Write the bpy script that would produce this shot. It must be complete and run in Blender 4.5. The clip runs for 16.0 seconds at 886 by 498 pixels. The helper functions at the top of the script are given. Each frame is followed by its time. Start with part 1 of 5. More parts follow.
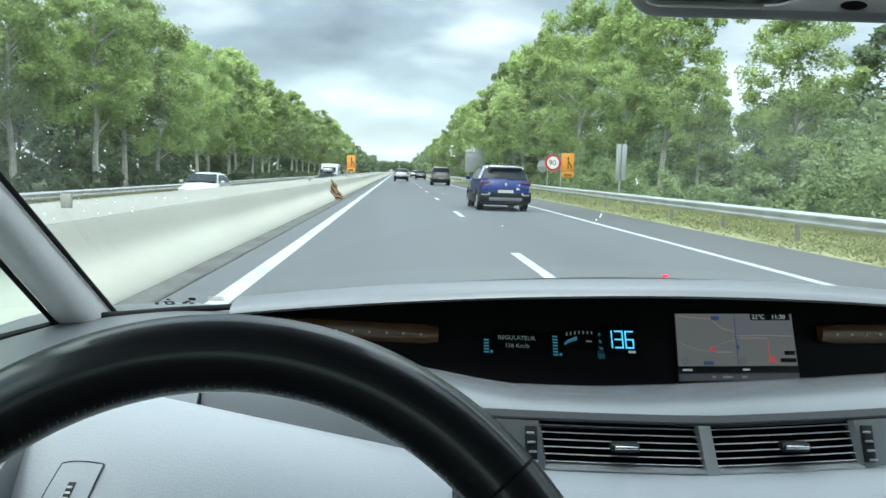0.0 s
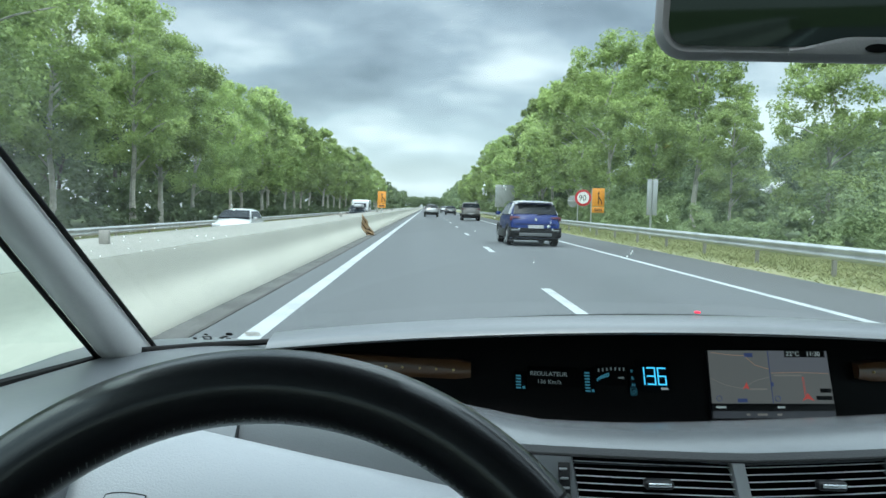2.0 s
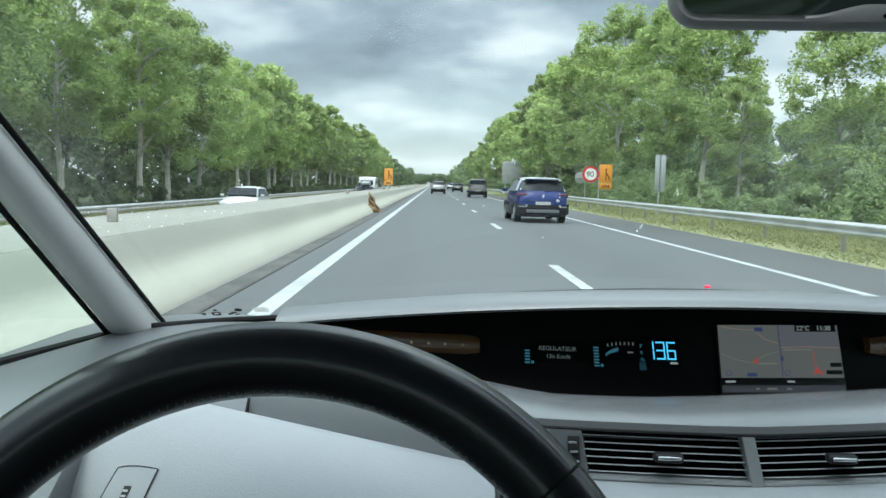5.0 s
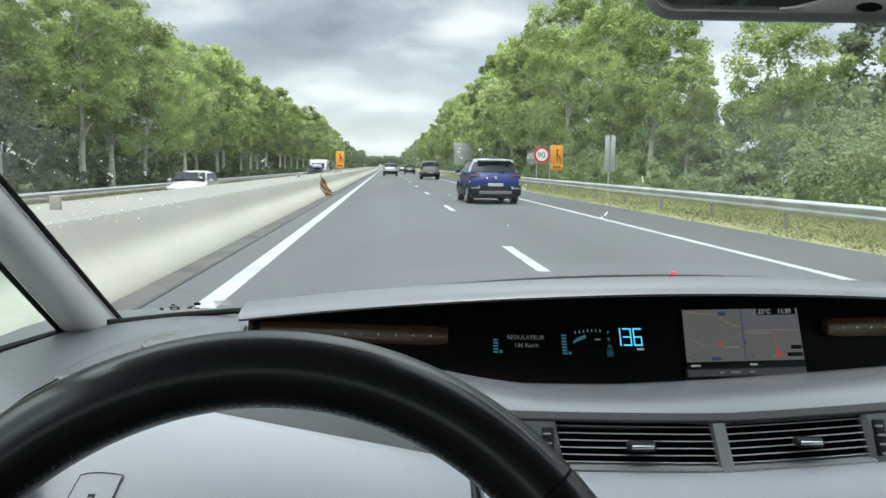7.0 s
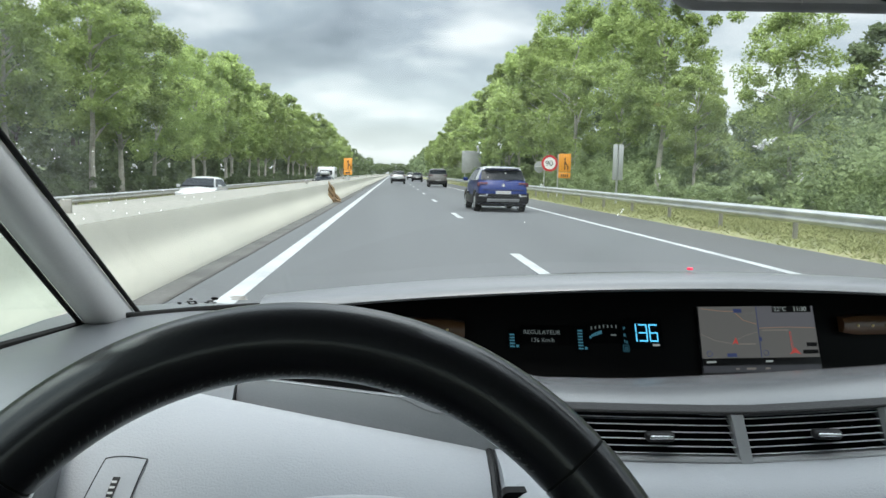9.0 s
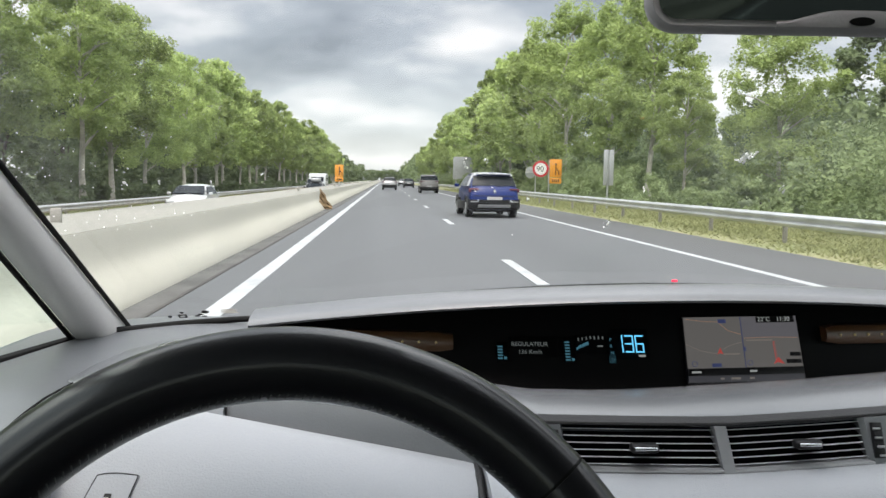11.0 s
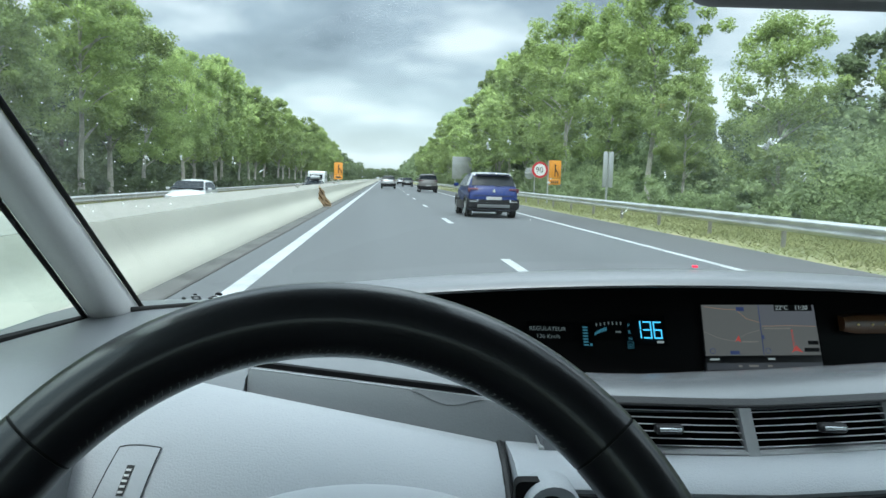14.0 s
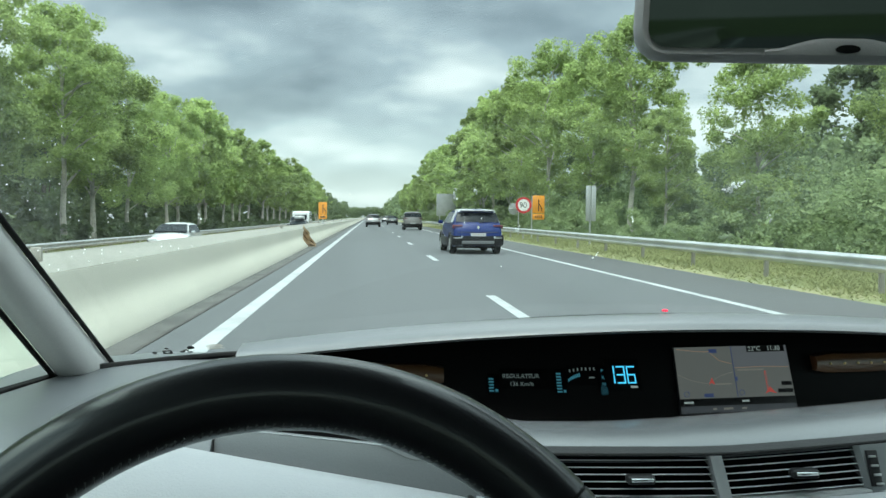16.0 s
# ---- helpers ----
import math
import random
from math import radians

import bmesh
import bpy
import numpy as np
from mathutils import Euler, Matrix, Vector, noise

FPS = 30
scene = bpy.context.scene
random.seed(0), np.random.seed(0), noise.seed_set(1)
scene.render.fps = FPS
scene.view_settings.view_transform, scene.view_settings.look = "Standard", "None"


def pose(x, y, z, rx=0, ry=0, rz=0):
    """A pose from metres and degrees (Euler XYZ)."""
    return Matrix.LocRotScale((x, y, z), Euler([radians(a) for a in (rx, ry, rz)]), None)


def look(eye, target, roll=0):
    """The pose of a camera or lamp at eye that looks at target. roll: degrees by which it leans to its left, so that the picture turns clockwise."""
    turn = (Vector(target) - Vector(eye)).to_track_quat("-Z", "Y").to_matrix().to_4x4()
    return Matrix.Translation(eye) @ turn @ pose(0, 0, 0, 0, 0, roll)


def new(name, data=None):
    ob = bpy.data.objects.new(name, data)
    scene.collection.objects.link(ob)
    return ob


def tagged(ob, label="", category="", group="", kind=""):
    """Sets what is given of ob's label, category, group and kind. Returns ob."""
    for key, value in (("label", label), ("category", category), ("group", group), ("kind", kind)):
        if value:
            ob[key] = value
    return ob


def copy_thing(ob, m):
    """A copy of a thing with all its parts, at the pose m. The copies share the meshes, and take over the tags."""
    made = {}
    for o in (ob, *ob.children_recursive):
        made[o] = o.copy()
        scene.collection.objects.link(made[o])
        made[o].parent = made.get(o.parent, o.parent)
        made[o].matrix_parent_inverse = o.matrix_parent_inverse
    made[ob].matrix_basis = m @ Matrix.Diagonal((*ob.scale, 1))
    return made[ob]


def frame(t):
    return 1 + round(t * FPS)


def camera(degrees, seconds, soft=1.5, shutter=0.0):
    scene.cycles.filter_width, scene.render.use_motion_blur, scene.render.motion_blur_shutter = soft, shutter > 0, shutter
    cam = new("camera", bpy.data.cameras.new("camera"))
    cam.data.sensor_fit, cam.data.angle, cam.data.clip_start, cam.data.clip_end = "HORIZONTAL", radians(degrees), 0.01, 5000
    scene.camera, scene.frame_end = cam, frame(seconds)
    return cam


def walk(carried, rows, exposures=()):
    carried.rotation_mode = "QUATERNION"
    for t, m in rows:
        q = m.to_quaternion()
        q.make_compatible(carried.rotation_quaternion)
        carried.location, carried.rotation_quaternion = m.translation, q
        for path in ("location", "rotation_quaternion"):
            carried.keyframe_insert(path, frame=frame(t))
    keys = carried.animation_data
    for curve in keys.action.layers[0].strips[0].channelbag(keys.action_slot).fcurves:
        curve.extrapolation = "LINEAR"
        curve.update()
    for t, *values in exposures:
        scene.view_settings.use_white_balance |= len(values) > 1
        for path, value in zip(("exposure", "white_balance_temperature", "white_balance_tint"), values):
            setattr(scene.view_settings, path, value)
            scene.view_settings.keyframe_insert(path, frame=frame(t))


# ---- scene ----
cam = camera(59.8, 16.0)
PATH = [
    (0, (-0.231, 0.167, 1.27), (-0.107, 2.154, 1.072), 1.8),
    (0.5, (-0.232, 0.154, 1.277), (-0.141, 2.144, 1.103), 1.6),
    (1, (-0.23, 0.157, 1.274), (-0.165, 2.151, 1.126), 1.4),
    (1.5, (-0.237, 0.152, 1.27), (-0.19, 2.147, 1.134), 1.8),
    (2, (-0.235, 0.151, 1.273), (-0.191, 2.147, 1.164), 1.6),
    (2.5, (-0.232, 0.155, 1.27), (-0.208, 2.152, 1.165), 1.4),
    (3, (-0.241, 0.145, 1.273), (-0.242, 2.141, 1.154), 1.3),
    (3.5, (-0.244, 0.153, 1.264), (-0.237, 2.147, 1.113), 1.4),
    (4, (-0.24, 0.154, 1.27), (-0.225, 2.148, 1.106), 1.4),
    (6.3, (-0.236, 0.162, 1.27), (-0.128, 2.151, 1.089), 1.3),
    (6.5, (-0.25, 0.165, 1.271), (-0.117, 2.151, 1.07), 1.1),
    (7, (-0.253, 0.168, 1.279), (-0.104, 2.151, 1.066), 0.8),
    (7.5, (-0.277, 0.154, 1.275), (-0.149, 2.141, 1.089), 1.5),
    (8, (-0.265, 0.153, 1.276), (-0.153, 2.142, 1.096), 0.9),
    (8.5, (-0.265, 0.158, 1.274), (-0.146, 2.145, 1.086), 1.0),
    (9, (-0.267, 0.159, 1.263), (-0.136, 2.145, 1.07), 1.2),
    (9.5, (-0.261, 0.152, 1.275), (-0.122, 2.139, 1.096), 0.8),
    (11.8, (-0.264, 0.148, 1.271), (-0.104, 2.133, 1.094), 1.1),
    (12, (-0.263, 0.148, 1.26), (-0.102, 2.133, 1.078), 1.2),
    (12.5, (-0.286, 0.151, 1.255), (-0.113, 2.133, 1.052), 1.1),
    (13, (-0.291, 0.152, 1.241), (-0.139, 2.135, 1.033), 1.1),
    (13.5, (-0.298, 0.149, 1.245), (-0.151, 2.135, 1.056), 2.0),
    (14, (-0.29, 0.152, 1.251), (-0.132, 2.138, 1.073), 1.8),
    (14.5, (-0.291, 0.156, 1.245), (-0.117, 2.141, 1.076), 1.9),
    (15, (-0.283, 0.152, 1.252), (-0.098, 2.138, 1.109), 1.6),
    (15.5, (-0.279, 0.149, 1.263), (-0.097, 2.137, 1.143), 0.8),
    (16, (-0.27, 0.153, 1.267), (-0.077, 2.142, 1.185), 0.5),
]
EXPOSURES = [
    (0.0, 0.98, 6100, 2), (1.0, 0.84, 5890, 0), (4.0, 0.73, 5960, -1), (6.5, 0.79, 6490, 8), (9.5, 0.83, 6600, 10),
    (12.0, 0.92, 7130, 20), (13.0, 1.08, 7150, 17), (13.6, 0.88, 6060, 2), (14.5, 0.79, 6000, 2), (16.0, 0.76, 6300, -5),
]
walk(cam, [(t, look(eye, target, roll)) for t, eye, target, roll in PATH], EXPOSURES)

# ---- sky and light: a bright overcast day ----
world = bpy.data.worlds.new("overcast_sky")
scene.world = world
world.use_nodes = True
wn, wl = world.node_tree.nodes, world.node_tree.links
wn.clear()


def wnode(kind, **values):
    n = wn.new(kind)
    for key, value in values.items():
        n.inputs[key.replace("_", " ")].default_value = value
    return n


SUN_EL, SUN_ROT = radians(52), radians(205)
sky = wn.new("ShaderNodeTexSky")
sky.sky_type = "NISHITA"
sky.sun_disc = False
sky.sun_elevation, sky.sun_rotation = SUN_EL, SUN_ROT
coord = wn.new("ShaderNodeTexCoord")
sep = wn.new("ShaderNodeSeparateXYZ")
wl.new(coord.outputs["Generated"], sep.inputs[0])
high = wn.new("ShaderNodeMath")
high.operation = "MAXIMUM"
high.inputs[1].default_value = 0.0
wl.new(sep.outputs["Z"], high.inputs[0])
lift = wn.new("ShaderNodeMath")
lift.inputs[1].default_value = 0.22
wl.new(high.outputs[0], lift.inputs[0])
flat = []
for axis in ("X", "Y"):
    d = wn.new("ShaderNodeMath")
    d.operation = "DIVIDE"
    wl.new(sep.outputs[axis], d.inputs[0])
    wl.new(lift.outputs[0], d.inputs[1])
    flat.append(d)
sheet = wn.new("ShaderNodeCombineXYZ")
wl.new(flat[0].outputs[0], sheet.inputs[0])
wl.new(flat[1].outputs[0], sheet.inputs[1])
wide = wnode("ShaderNodeTexNoise", Scale=1.15, Detail=6.0, Roughness=0.47, Distortion=0.0)
wl.new(sheet.outputs[0], wide.inputs["Vector"])
ramp = wn.new("ShaderNodeValToRGB")
ramp.color_ramp.elements[0].position, ramp.color_ramp.elements[1].position = 0.40, 0.61
ramp.color_ramp.elements[0].color = (0.20, 0.225, 0.245, 1)
ramp.color_ramp.elements[1].color = (0.84, 0.865, 0.87, 1)
mid = ramp.color_ramp.elements.new(0.5)
mid.color = (0.385, 0.43, 0.465, 1)
wl.new(wide.outputs["Fac"], ramp.inputs[0])
# the cloud deck thins into a pale band towards the horizon
near_horizon = wn.new("ShaderNodeMapRange")
near_horizon.inputs["From Min"].default_value, near_horizon.inputs["From Max"].default_value = 0.0, 0.16
near_horizon.inputs["To Min"].default_value, near_horizon.inputs["To Max"].default_value = 0.8, 0.0
wl.new(sep.outputs["Z"], near_horizon.inputs["Value"])
pale = wn.new("ShaderNodeMix")
pale.data_type = "RGBA"
pale.inputs["B"].default_value = (0.76, 0.84, 0.88, 1)
wl.new(near_horizon.outputs[0], pale.inputs["Factor"])
wl.new(ramp.outputs[0], pale.inputs["A"])
clear_bg = wnode("ShaderNodeBackground", Strength=0.02)
wl.new(sky.outputs[0], clear_bg.inputs["Color"])
cloud_bg = wnode("ShaderNodeBackground", Strength=1.0)
# an overcast sky is about three times as bright overhead as at the horizon
zenith = wn.new("ShaderNodeMapRange")
zenith.inputs["From Min"].default_value, zenith.inputs["From Max"].default_value = 0.3, 1.0
zenith.inputs["To Min"].default_value, zenith.inputs["To Max"].default_value = 0.64, 4.7
wl.new(sep.outputs["Z"], zenith.inputs["Value"])
wl.new(zenith.outputs[0], cloud_bg.inputs["Strength"])
wl.new(pale.outputs["Result"], cloud_bg.inputs["Color"])
both = wn.new("ShaderNodeAddShader")
wl.new(clear_bg.outputs[0], both.inputs[0])
wl.new(cloud_bg.outputs[0], both.inputs[1])
wout = wn.new("ShaderNodeOutputWorld")
wl.new(both.outputs[0], wout.inputs["Surface"])

sun = new("sun", bpy.data.lights.new("sun", "SUN"))
sun.data.energy, sun.data.angle, sun.data.color = 1.5, radians(25), (1.0, 0.97, 0.92)
sun.matrix_world = look((0, 0, 60), (60 * math.sin(SUN_ROT) * -0.8, 60 * math.cos(SUN_ROT) * -0.8, 60 - 60 * math.tan(SUN_EL)))

# ---- materials ----
def material(name, colour, rough=0.6, metal=0.0, grain=0.0, scale=20.0, bump=0.0, bump_scale=None, second=None, blotch=0.0,
             blotch_scale=1.5, random_tint=0.0, coat=0.0, spec=0.5, stretch=(1, 1, 1), emit=None, detail=4.0):
    """A painted, cast or woven surface: colour varied at two scales, with fine relief."""
    m = bpy.data.materials.new(name)
    m.use_nodes = True
    n, l = m.node_tree.nodes, m.node_tree.links
    b = n["Principled BSDF"]
    b.inputs["Roughness"].default_value = rough
    b.inputs["Metallic"].default_value = metal
    b.inputs["Coat Weight"].default_value = coat
    b.inputs["Specular IOR Level"].default_value = spec
    colour = (*colour, 1)
    b.inputs["Base Color"].default_value = colour
    tc = n.new("ShaderNodeTexCoord")
    mp = n.new("ShaderNodeMapping")
    mp.inputs["Scale"].default_value = stretch
    l.new(tc.outputs["Object"], mp.inputs["Vector"])
    last = None
    if grain or blotch:
        fine = n.new("ShaderNodeTexNoise")
        fine.inputs["Scale"].default_value, fine.inputs["Detail"].default_value = scale, detail
        l.new(mp.outputs[0], fine.inputs["Vector"])
        broad = n.new("ShaderNodeTexNoise")
        broad.inputs["Scale"].default_value, broad.inputs["Detail"].default_value = blotch_scale, 3.0
        l.new(mp.outputs[0], broad.inputs["Vector"])
        mix1 = n.new("ShaderNodeMix")
        mix1.data_type = "RGBA"
        mix1.inputs["A"].default_value = tuple(c * (1 - grain) for c in colour[:3]) + (1,)
        mix1.inputs["B"].default_value = tuple(min(1, c * (1 + grain)) for c in colour[:3]) + (1,)
        l.new(fine.outputs["Fac"], mix1.inputs["Factor"])
        mix2 = n.new("ShaderNodeMix")
        mix2.data_type = "RGBA"
        other = (*second, 1) if second else tuple(c * (1 - blotch) for c in colour[:3]) + (1,)
        mix2.inputs["B"].default_value = other
        edge = n.new("ShaderNodeMapRange")
        edge.inputs["From Min"].default_value, edge.inputs["From Max"].default_value = 0.42, 0.68
        edge.inputs["To Max"].default_value = 1.0 if not second else blotch
        l.new(broad.outputs["Fac"], edge.inputs["Value"])
        l.new(edge.outputs[0], mix2.inputs["Factor"])
        l.new(mix1.outputs["Result"], mix2.inputs["A"])
        last = mix2.outputs["Result"]
    if random_tint:
        info = n.new("ShaderNodeObjectInfo")
        hsv = n.new("ShaderNodeHueSaturation")
        vary = n.new("ShaderNodeMapRange")
        vary.inputs["To Min"].default_value, vary.inputs["To Max"].default_value = 1 - random_tint, 1 + random_tint
        l.new(info.outputs["Random"], vary.inputs["Value"])
        l.new(vary.outputs[0], hsv.inputs["Value"])
        if last:
            l.new(last, hsv.inputs["Color"])
        else:
            hsv.inputs["Color"].default_value = colour
        last = hsv.outputs[0]
    if last:
        l.new(last, b.inputs["Base Color"])
    if bump:
        rel = n.new("ShaderNodeTexNoise")
        rel.inputs["Scale"].default_value, rel.inputs["Detail"].default_value = bump_scale or scale, 3.0
        l.new(mp.outputs[0], rel.inputs["Vector"])
        bp = n.new("ShaderNodeBump")
        bp.inputs["Strength"].default_value, bp.inputs["Distance"].default_value = bump, 0.01
        l.new(rel.outputs["Fac"], bp.inputs["Height"])
        l.new(bp.outputs[0], b.inputs["Normal"])
    if emit:
        b.inputs["Emission Color"].default_value = (*emit[:3], 1)
        b.inputs["Emission Strength"].default_value = emit[3]
    return m


def leaf_material(name, dark, light):
    """Foliage: each leaf its own green, lit from both sides."""
    m = bpy.data.materials.new(name)
    m.use_nodes = True
    n, l = m.node_tree.nodes, m.node_tree.links
    n.remove(n["Principled BSDF"])
    geo, info = n.new("ShaderNodeNewGeometry"), n.new("ShaderNodeObjectInfo")
    tc, big = n.new("ShaderNodeTexCoord"), n.new("ShaderNodeTexNoise")
    big.inputs["Scale"].default_value = 0.55
    l.new(tc.outputs["Object"], big.inputs["Vector"])
    half = n.new("ShaderNodeMath")
    half.operation = "MULTIPLY_ADD"
    half.inputs[1].default_value, half.inputs[2].default_value = 0.35, 0.08
    l.new(geo.outputs["Random Per Island"], half.inputs[0])
    add = n.new("ShaderNodeMath")
    add.operation = "MULTIPLY_ADD"
    add.inputs[1].default_value = 0.75
    l.new(big.outputs["Fac"], add.inputs[0])
    l.new(half.outputs[0], add.inputs[2])
    mix = n.new("ShaderNodeMix")
    mix.data_type = "RGBA"
    mix.inputs["A"].default_value, mix.inputs["B"].default_value = (*dark, 1), (*light, 1)
    l.new(add.outputs[0], mix.inputs["Factor"])
    hsv = n.new("ShaderNodeHueSaturation")
    vary = n.new("ShaderNodeMapRange")
    vary.inputs["To Min"].default_value, vary.inputs["To Max"].default_value = 0.75, 1.3
    l.new(info.outputs["Random"], vary.inputs["Value"])
    l.new(vary.outputs[0], hsv.inputs["Value"])
    l.new(mix.outputs["Result"], hsv.inputs["Color"])
    front, back, out = n.new("ShaderNodeBsdfDiffuse"), n.new("ShaderNodeBsdfTranslucent"), n["Material Output"]
    l.new(hsv.outputs[0], front.inputs["Color"])
    l.new(hsv.outputs[0], back.inputs["Color"])
    soft_n = n.new("ShaderNodeVectorMath")
    soft_n.operation = "ADD"
    soft_n.inputs[1].default_value = (0, 0, 0.8)
    l.new(geo.outputs["Normal"], soft_n.inputs[0])
    unit = n.new("ShaderNodeVectorMath")
    unit.operation = "NORMALIZE"
    l.new(soft_n.outputs[0], unit.inputs[0])
    l.new(unit.outputs[0], front.inputs["Normal"])
    ms = n.new("ShaderNodeMixShader")
    ms.inputs["Fac"].default_value = 0.42
    l.new(front.outputs[0], ms.inputs[1])
    l.new(back.outputs[0], ms.inputs[2])
    l.new(ms.outputs[0], out.inputs["Surface"])
    return m


def glass_material(name, tint=(1, 1, 1), veil=0.02, gloss=0.6, smears=()):
    """A thin pane: clear, with a film of dust and a mirror-like sheen at grazing angles."""
    m = bpy.data.materials.new(name)
    m.use_nodes = True
    n, l = m.node_tree.nodes, m.node_tree.links
    n.remove(n["Principled BSDF"])
    clear, shine, dust = n.new("ShaderNodeBsdfTransparent"), n.new("ShaderNodeBsdfGlossy"), n.new("ShaderNodeBsdfDiffuse")
    clear.inputs["Color"].default_value = (*tint, 1)
    shine.inputs["Roughness"].default_value = 0.02
    dust.inputs["Color"].default_value = (0.7, 0.72, 0.72, 1)
    fres = n.new("ShaderNodeFresnel")
    fres.inputs["IOR"].default_value = 1.45
    gain = n.new("ShaderNodeMath")
    gain.operation = "MULTIPLY"
    gain.inputs[1].default_value = gloss
    l.new(fres.outputs[0], gain.inputs[0])
    tc, noise_tex = n.new("ShaderNodeTexCoord"), n.new("ShaderNodeTexNoise")
    noise_tex.inputs["Scale"].default_value, noise_tex.inputs["Detail"].default_value = 5.0, 6.0
    l.new(tc.outputs["Object"], noise_tex.inputs["Vector"])
    film = n.new("ShaderNodeMath")
    film.operation = "MULTIPLY"
    film.inputs[1].default_value = veil * 2
    l.new(noise_tex.outputs["Fac"], film.inputs[0])
    haze = film.outputs[0]
    for (cx, cz, rx, rz), amount in smears:
        # a smear that the wipers leave behind, with a ragged edge
        move, size_, far = n.new("ShaderNodeVectorMath"), n.new("ShaderNodeVectorMath"), n.new("ShaderNodeVectorMath")
        move.operation, size_.operation, far.operation = "SUBTRACT", "MULTIPLY", "LENGTH"
        move.inputs[1].default_value, size_.inputs[1].default_value = (cx, 0, cz), (1 / rx, 0, 1 / rz)
        l.new(tc.outputs["Object"], move.inputs[0])
        l.new(move.outputs[0], size_.inputs[0])
        l.new(size_.outputs[0], far.inputs[0])
        rag, edge, plus = n.new("ShaderNodeMath"), n.new("ShaderNodeMapRange"), n.new("ShaderNodeMath")
        rag.operation, rag.inputs[1].default_value = "MULTIPLY_ADD", 0.9
        l.new(noise_tex.outputs["Fac"], rag.inputs[0])
        l.new(far.outputs["Value"], rag.inputs[2])
        edge.interpolation_type = "SMOOTHSTEP"
        edge.inputs["From Min"].default_value, edge.inputs["From Max"].default_value = 0.75, 1.5
        edge.inputs["To Min"].default_value, edge.inputs["To Max"].default_value = amount, 0.0
        l.new(rag.outputs[0], edge.inputs["Value"])
        l.new(edge.outputs[0], plus.inputs[0])
        l.new(haze, plus.inputs[1])
        haze = plus.outputs[0]
    a, b = n.new("ShaderNodeMixShader"), n.new("ShaderNodeMixShader")
    l.new(haze, a.inputs["Fac"])
    l.new(clear.outputs[0], a.inputs[1])
    l.new(dust.outputs[0], a.inputs[2])
    l.new(gain.outputs[0], b.inputs["Fac"])
    l.new(a.outputs[0], b.inputs[1])
    l.new(shine.outputs[0], b.inputs[2])
    l.new(b.outputs[0], n["Material Output"].inputs["Surface"])
    return m


ASPHALT = material("asphalt", (0.0861, 0.0918, 0.0968), 0.85, grain=0.35, scale=60, bump=0.25, bump_scale=90, blotch=0.16, blotch_scale=0.55, stretch=(1, 0.03, 1), detail=6)
SHOULDER = material("shoulder_asphalt", (0.078, 0.081, 0.083), 0.9, grain=0.4, scale=50, bump=0.3, bump_scale=80, blotch=0.3, blotch_scale=0.3, stretch=(1, 0.2, 1))
LINE = material("road_paint", (0.36, 0.38, 0.385), 0.6, grain=0.16, scale=30, blotch=0.24, blotch_scale=2.0)
CONCRETE = material("barrier_concrete", (0.49, 0.475, 0.405), 0.85, grain=0.14, scale=25, bump=0.1, blotch=0.6, second=(0.40, 0.39, 0.33), blotch_scale=0.8, stretch=(1, 0.15, 1))
DIRT = material("road_dirt", (0.092, 0.091, 0.086), 0.95, grain=0.5, scale=18, bump=0.6, blotch=0.45, blotch_scale=1.2)
DRY_EARTH = material("dry_brown_earth", (0.21, 0.165, 0.105), 0.95, grain=0.4, scale=10, bump=0.4, blotch=0.5, second=(0.16, 0.15, 0.075), blotch_scale=0.5)
VERGE = material("verge_earth", (0.185, 0.20, 0.095), 0.95, grain=0.5, scale=8, bump=0.4, blotch=0.7, second=(0.31, 0.275, 0.15), blotch_scale=0.35)
FIELD = material("field_grass", (0.10, 0.14, 0.045), 0.95, grain=0.4, scale=3, blotch=0.5, blotch_scale=0.05)
STEEL = material("galvanised_steel", (0.558, 0.576, 0.576), 0.42, metal=0.75, grain=0.12, scale=14, blotch=0.2, blotch_scale=2.0)
POST = material("weathered_post", (0.30, 0.29, 0.26), 0.7, metal=0.3, grain=0.2, scale=20)
LEAF_A = leaf_material("plane_tree_leaves", (0.105, 0.155, 0.062), (0.43, 0.53, 0.20))
LEAF_B = leaf_material("dark_wood_leaves", (0.062, 0.09, 0.052), (0.235, 0.295, 0.15))
LEAF_C = leaf_material("shrub_leaves", (0.085, 0.122, 0.066), (0.30, 0.37, 0.185))
GRIT = material("dark_road_edge", (0.055, 0.052, 0.047), 0.95, grain=0.5, scale=14, bump=0.5, blotch=0.5, blotch_scale=1.0)
GRASS = leaf_material("roadside_grass", (0.145, 0.17, 0.080), (0.255, 0.262, 0.130))
BARK = material("pale_bark", (0.46, 0.44, 0.38), 0.9, grain=0.3, scale=9, bump=0.6, blotch=0.35, blotch_scale=2.5)
DARK_BARK = material("dark_bark", (0.10, 0.09, 0.075), 0.9, grain=0.4, scale=9, bump=0.6)
DASH = material("dash_soft_grey", (0.112, 0.119, 0.127), 0.33, grain=0.06, scale=400, bump=0.08, bump_scale=520, blotch=0.10, blotch_scale=5, spec=0.7)
DASH_MID = material("dash_mid_grey", (0.112, 0.118, 0.126), 0.27, grain=0.06, scale=400, bump=0.06, bump_scale=520, blotch=0.08, blotch_scale=5, spec=0.8)
DASH_LOW = material("dash_light_grey", (0.296, 0.3071, 0.3256), 0.55, grain=0.05, scale=400, bump=0.15, bump_scale=520, blotch=0.05, blotch_scale=4)
PILLAR = material("pillar_cloth_grey", (0.46, 0.455, 0.45), 0.75, grain=0.08, scale=300, bump=0.15, bump_scale=500)
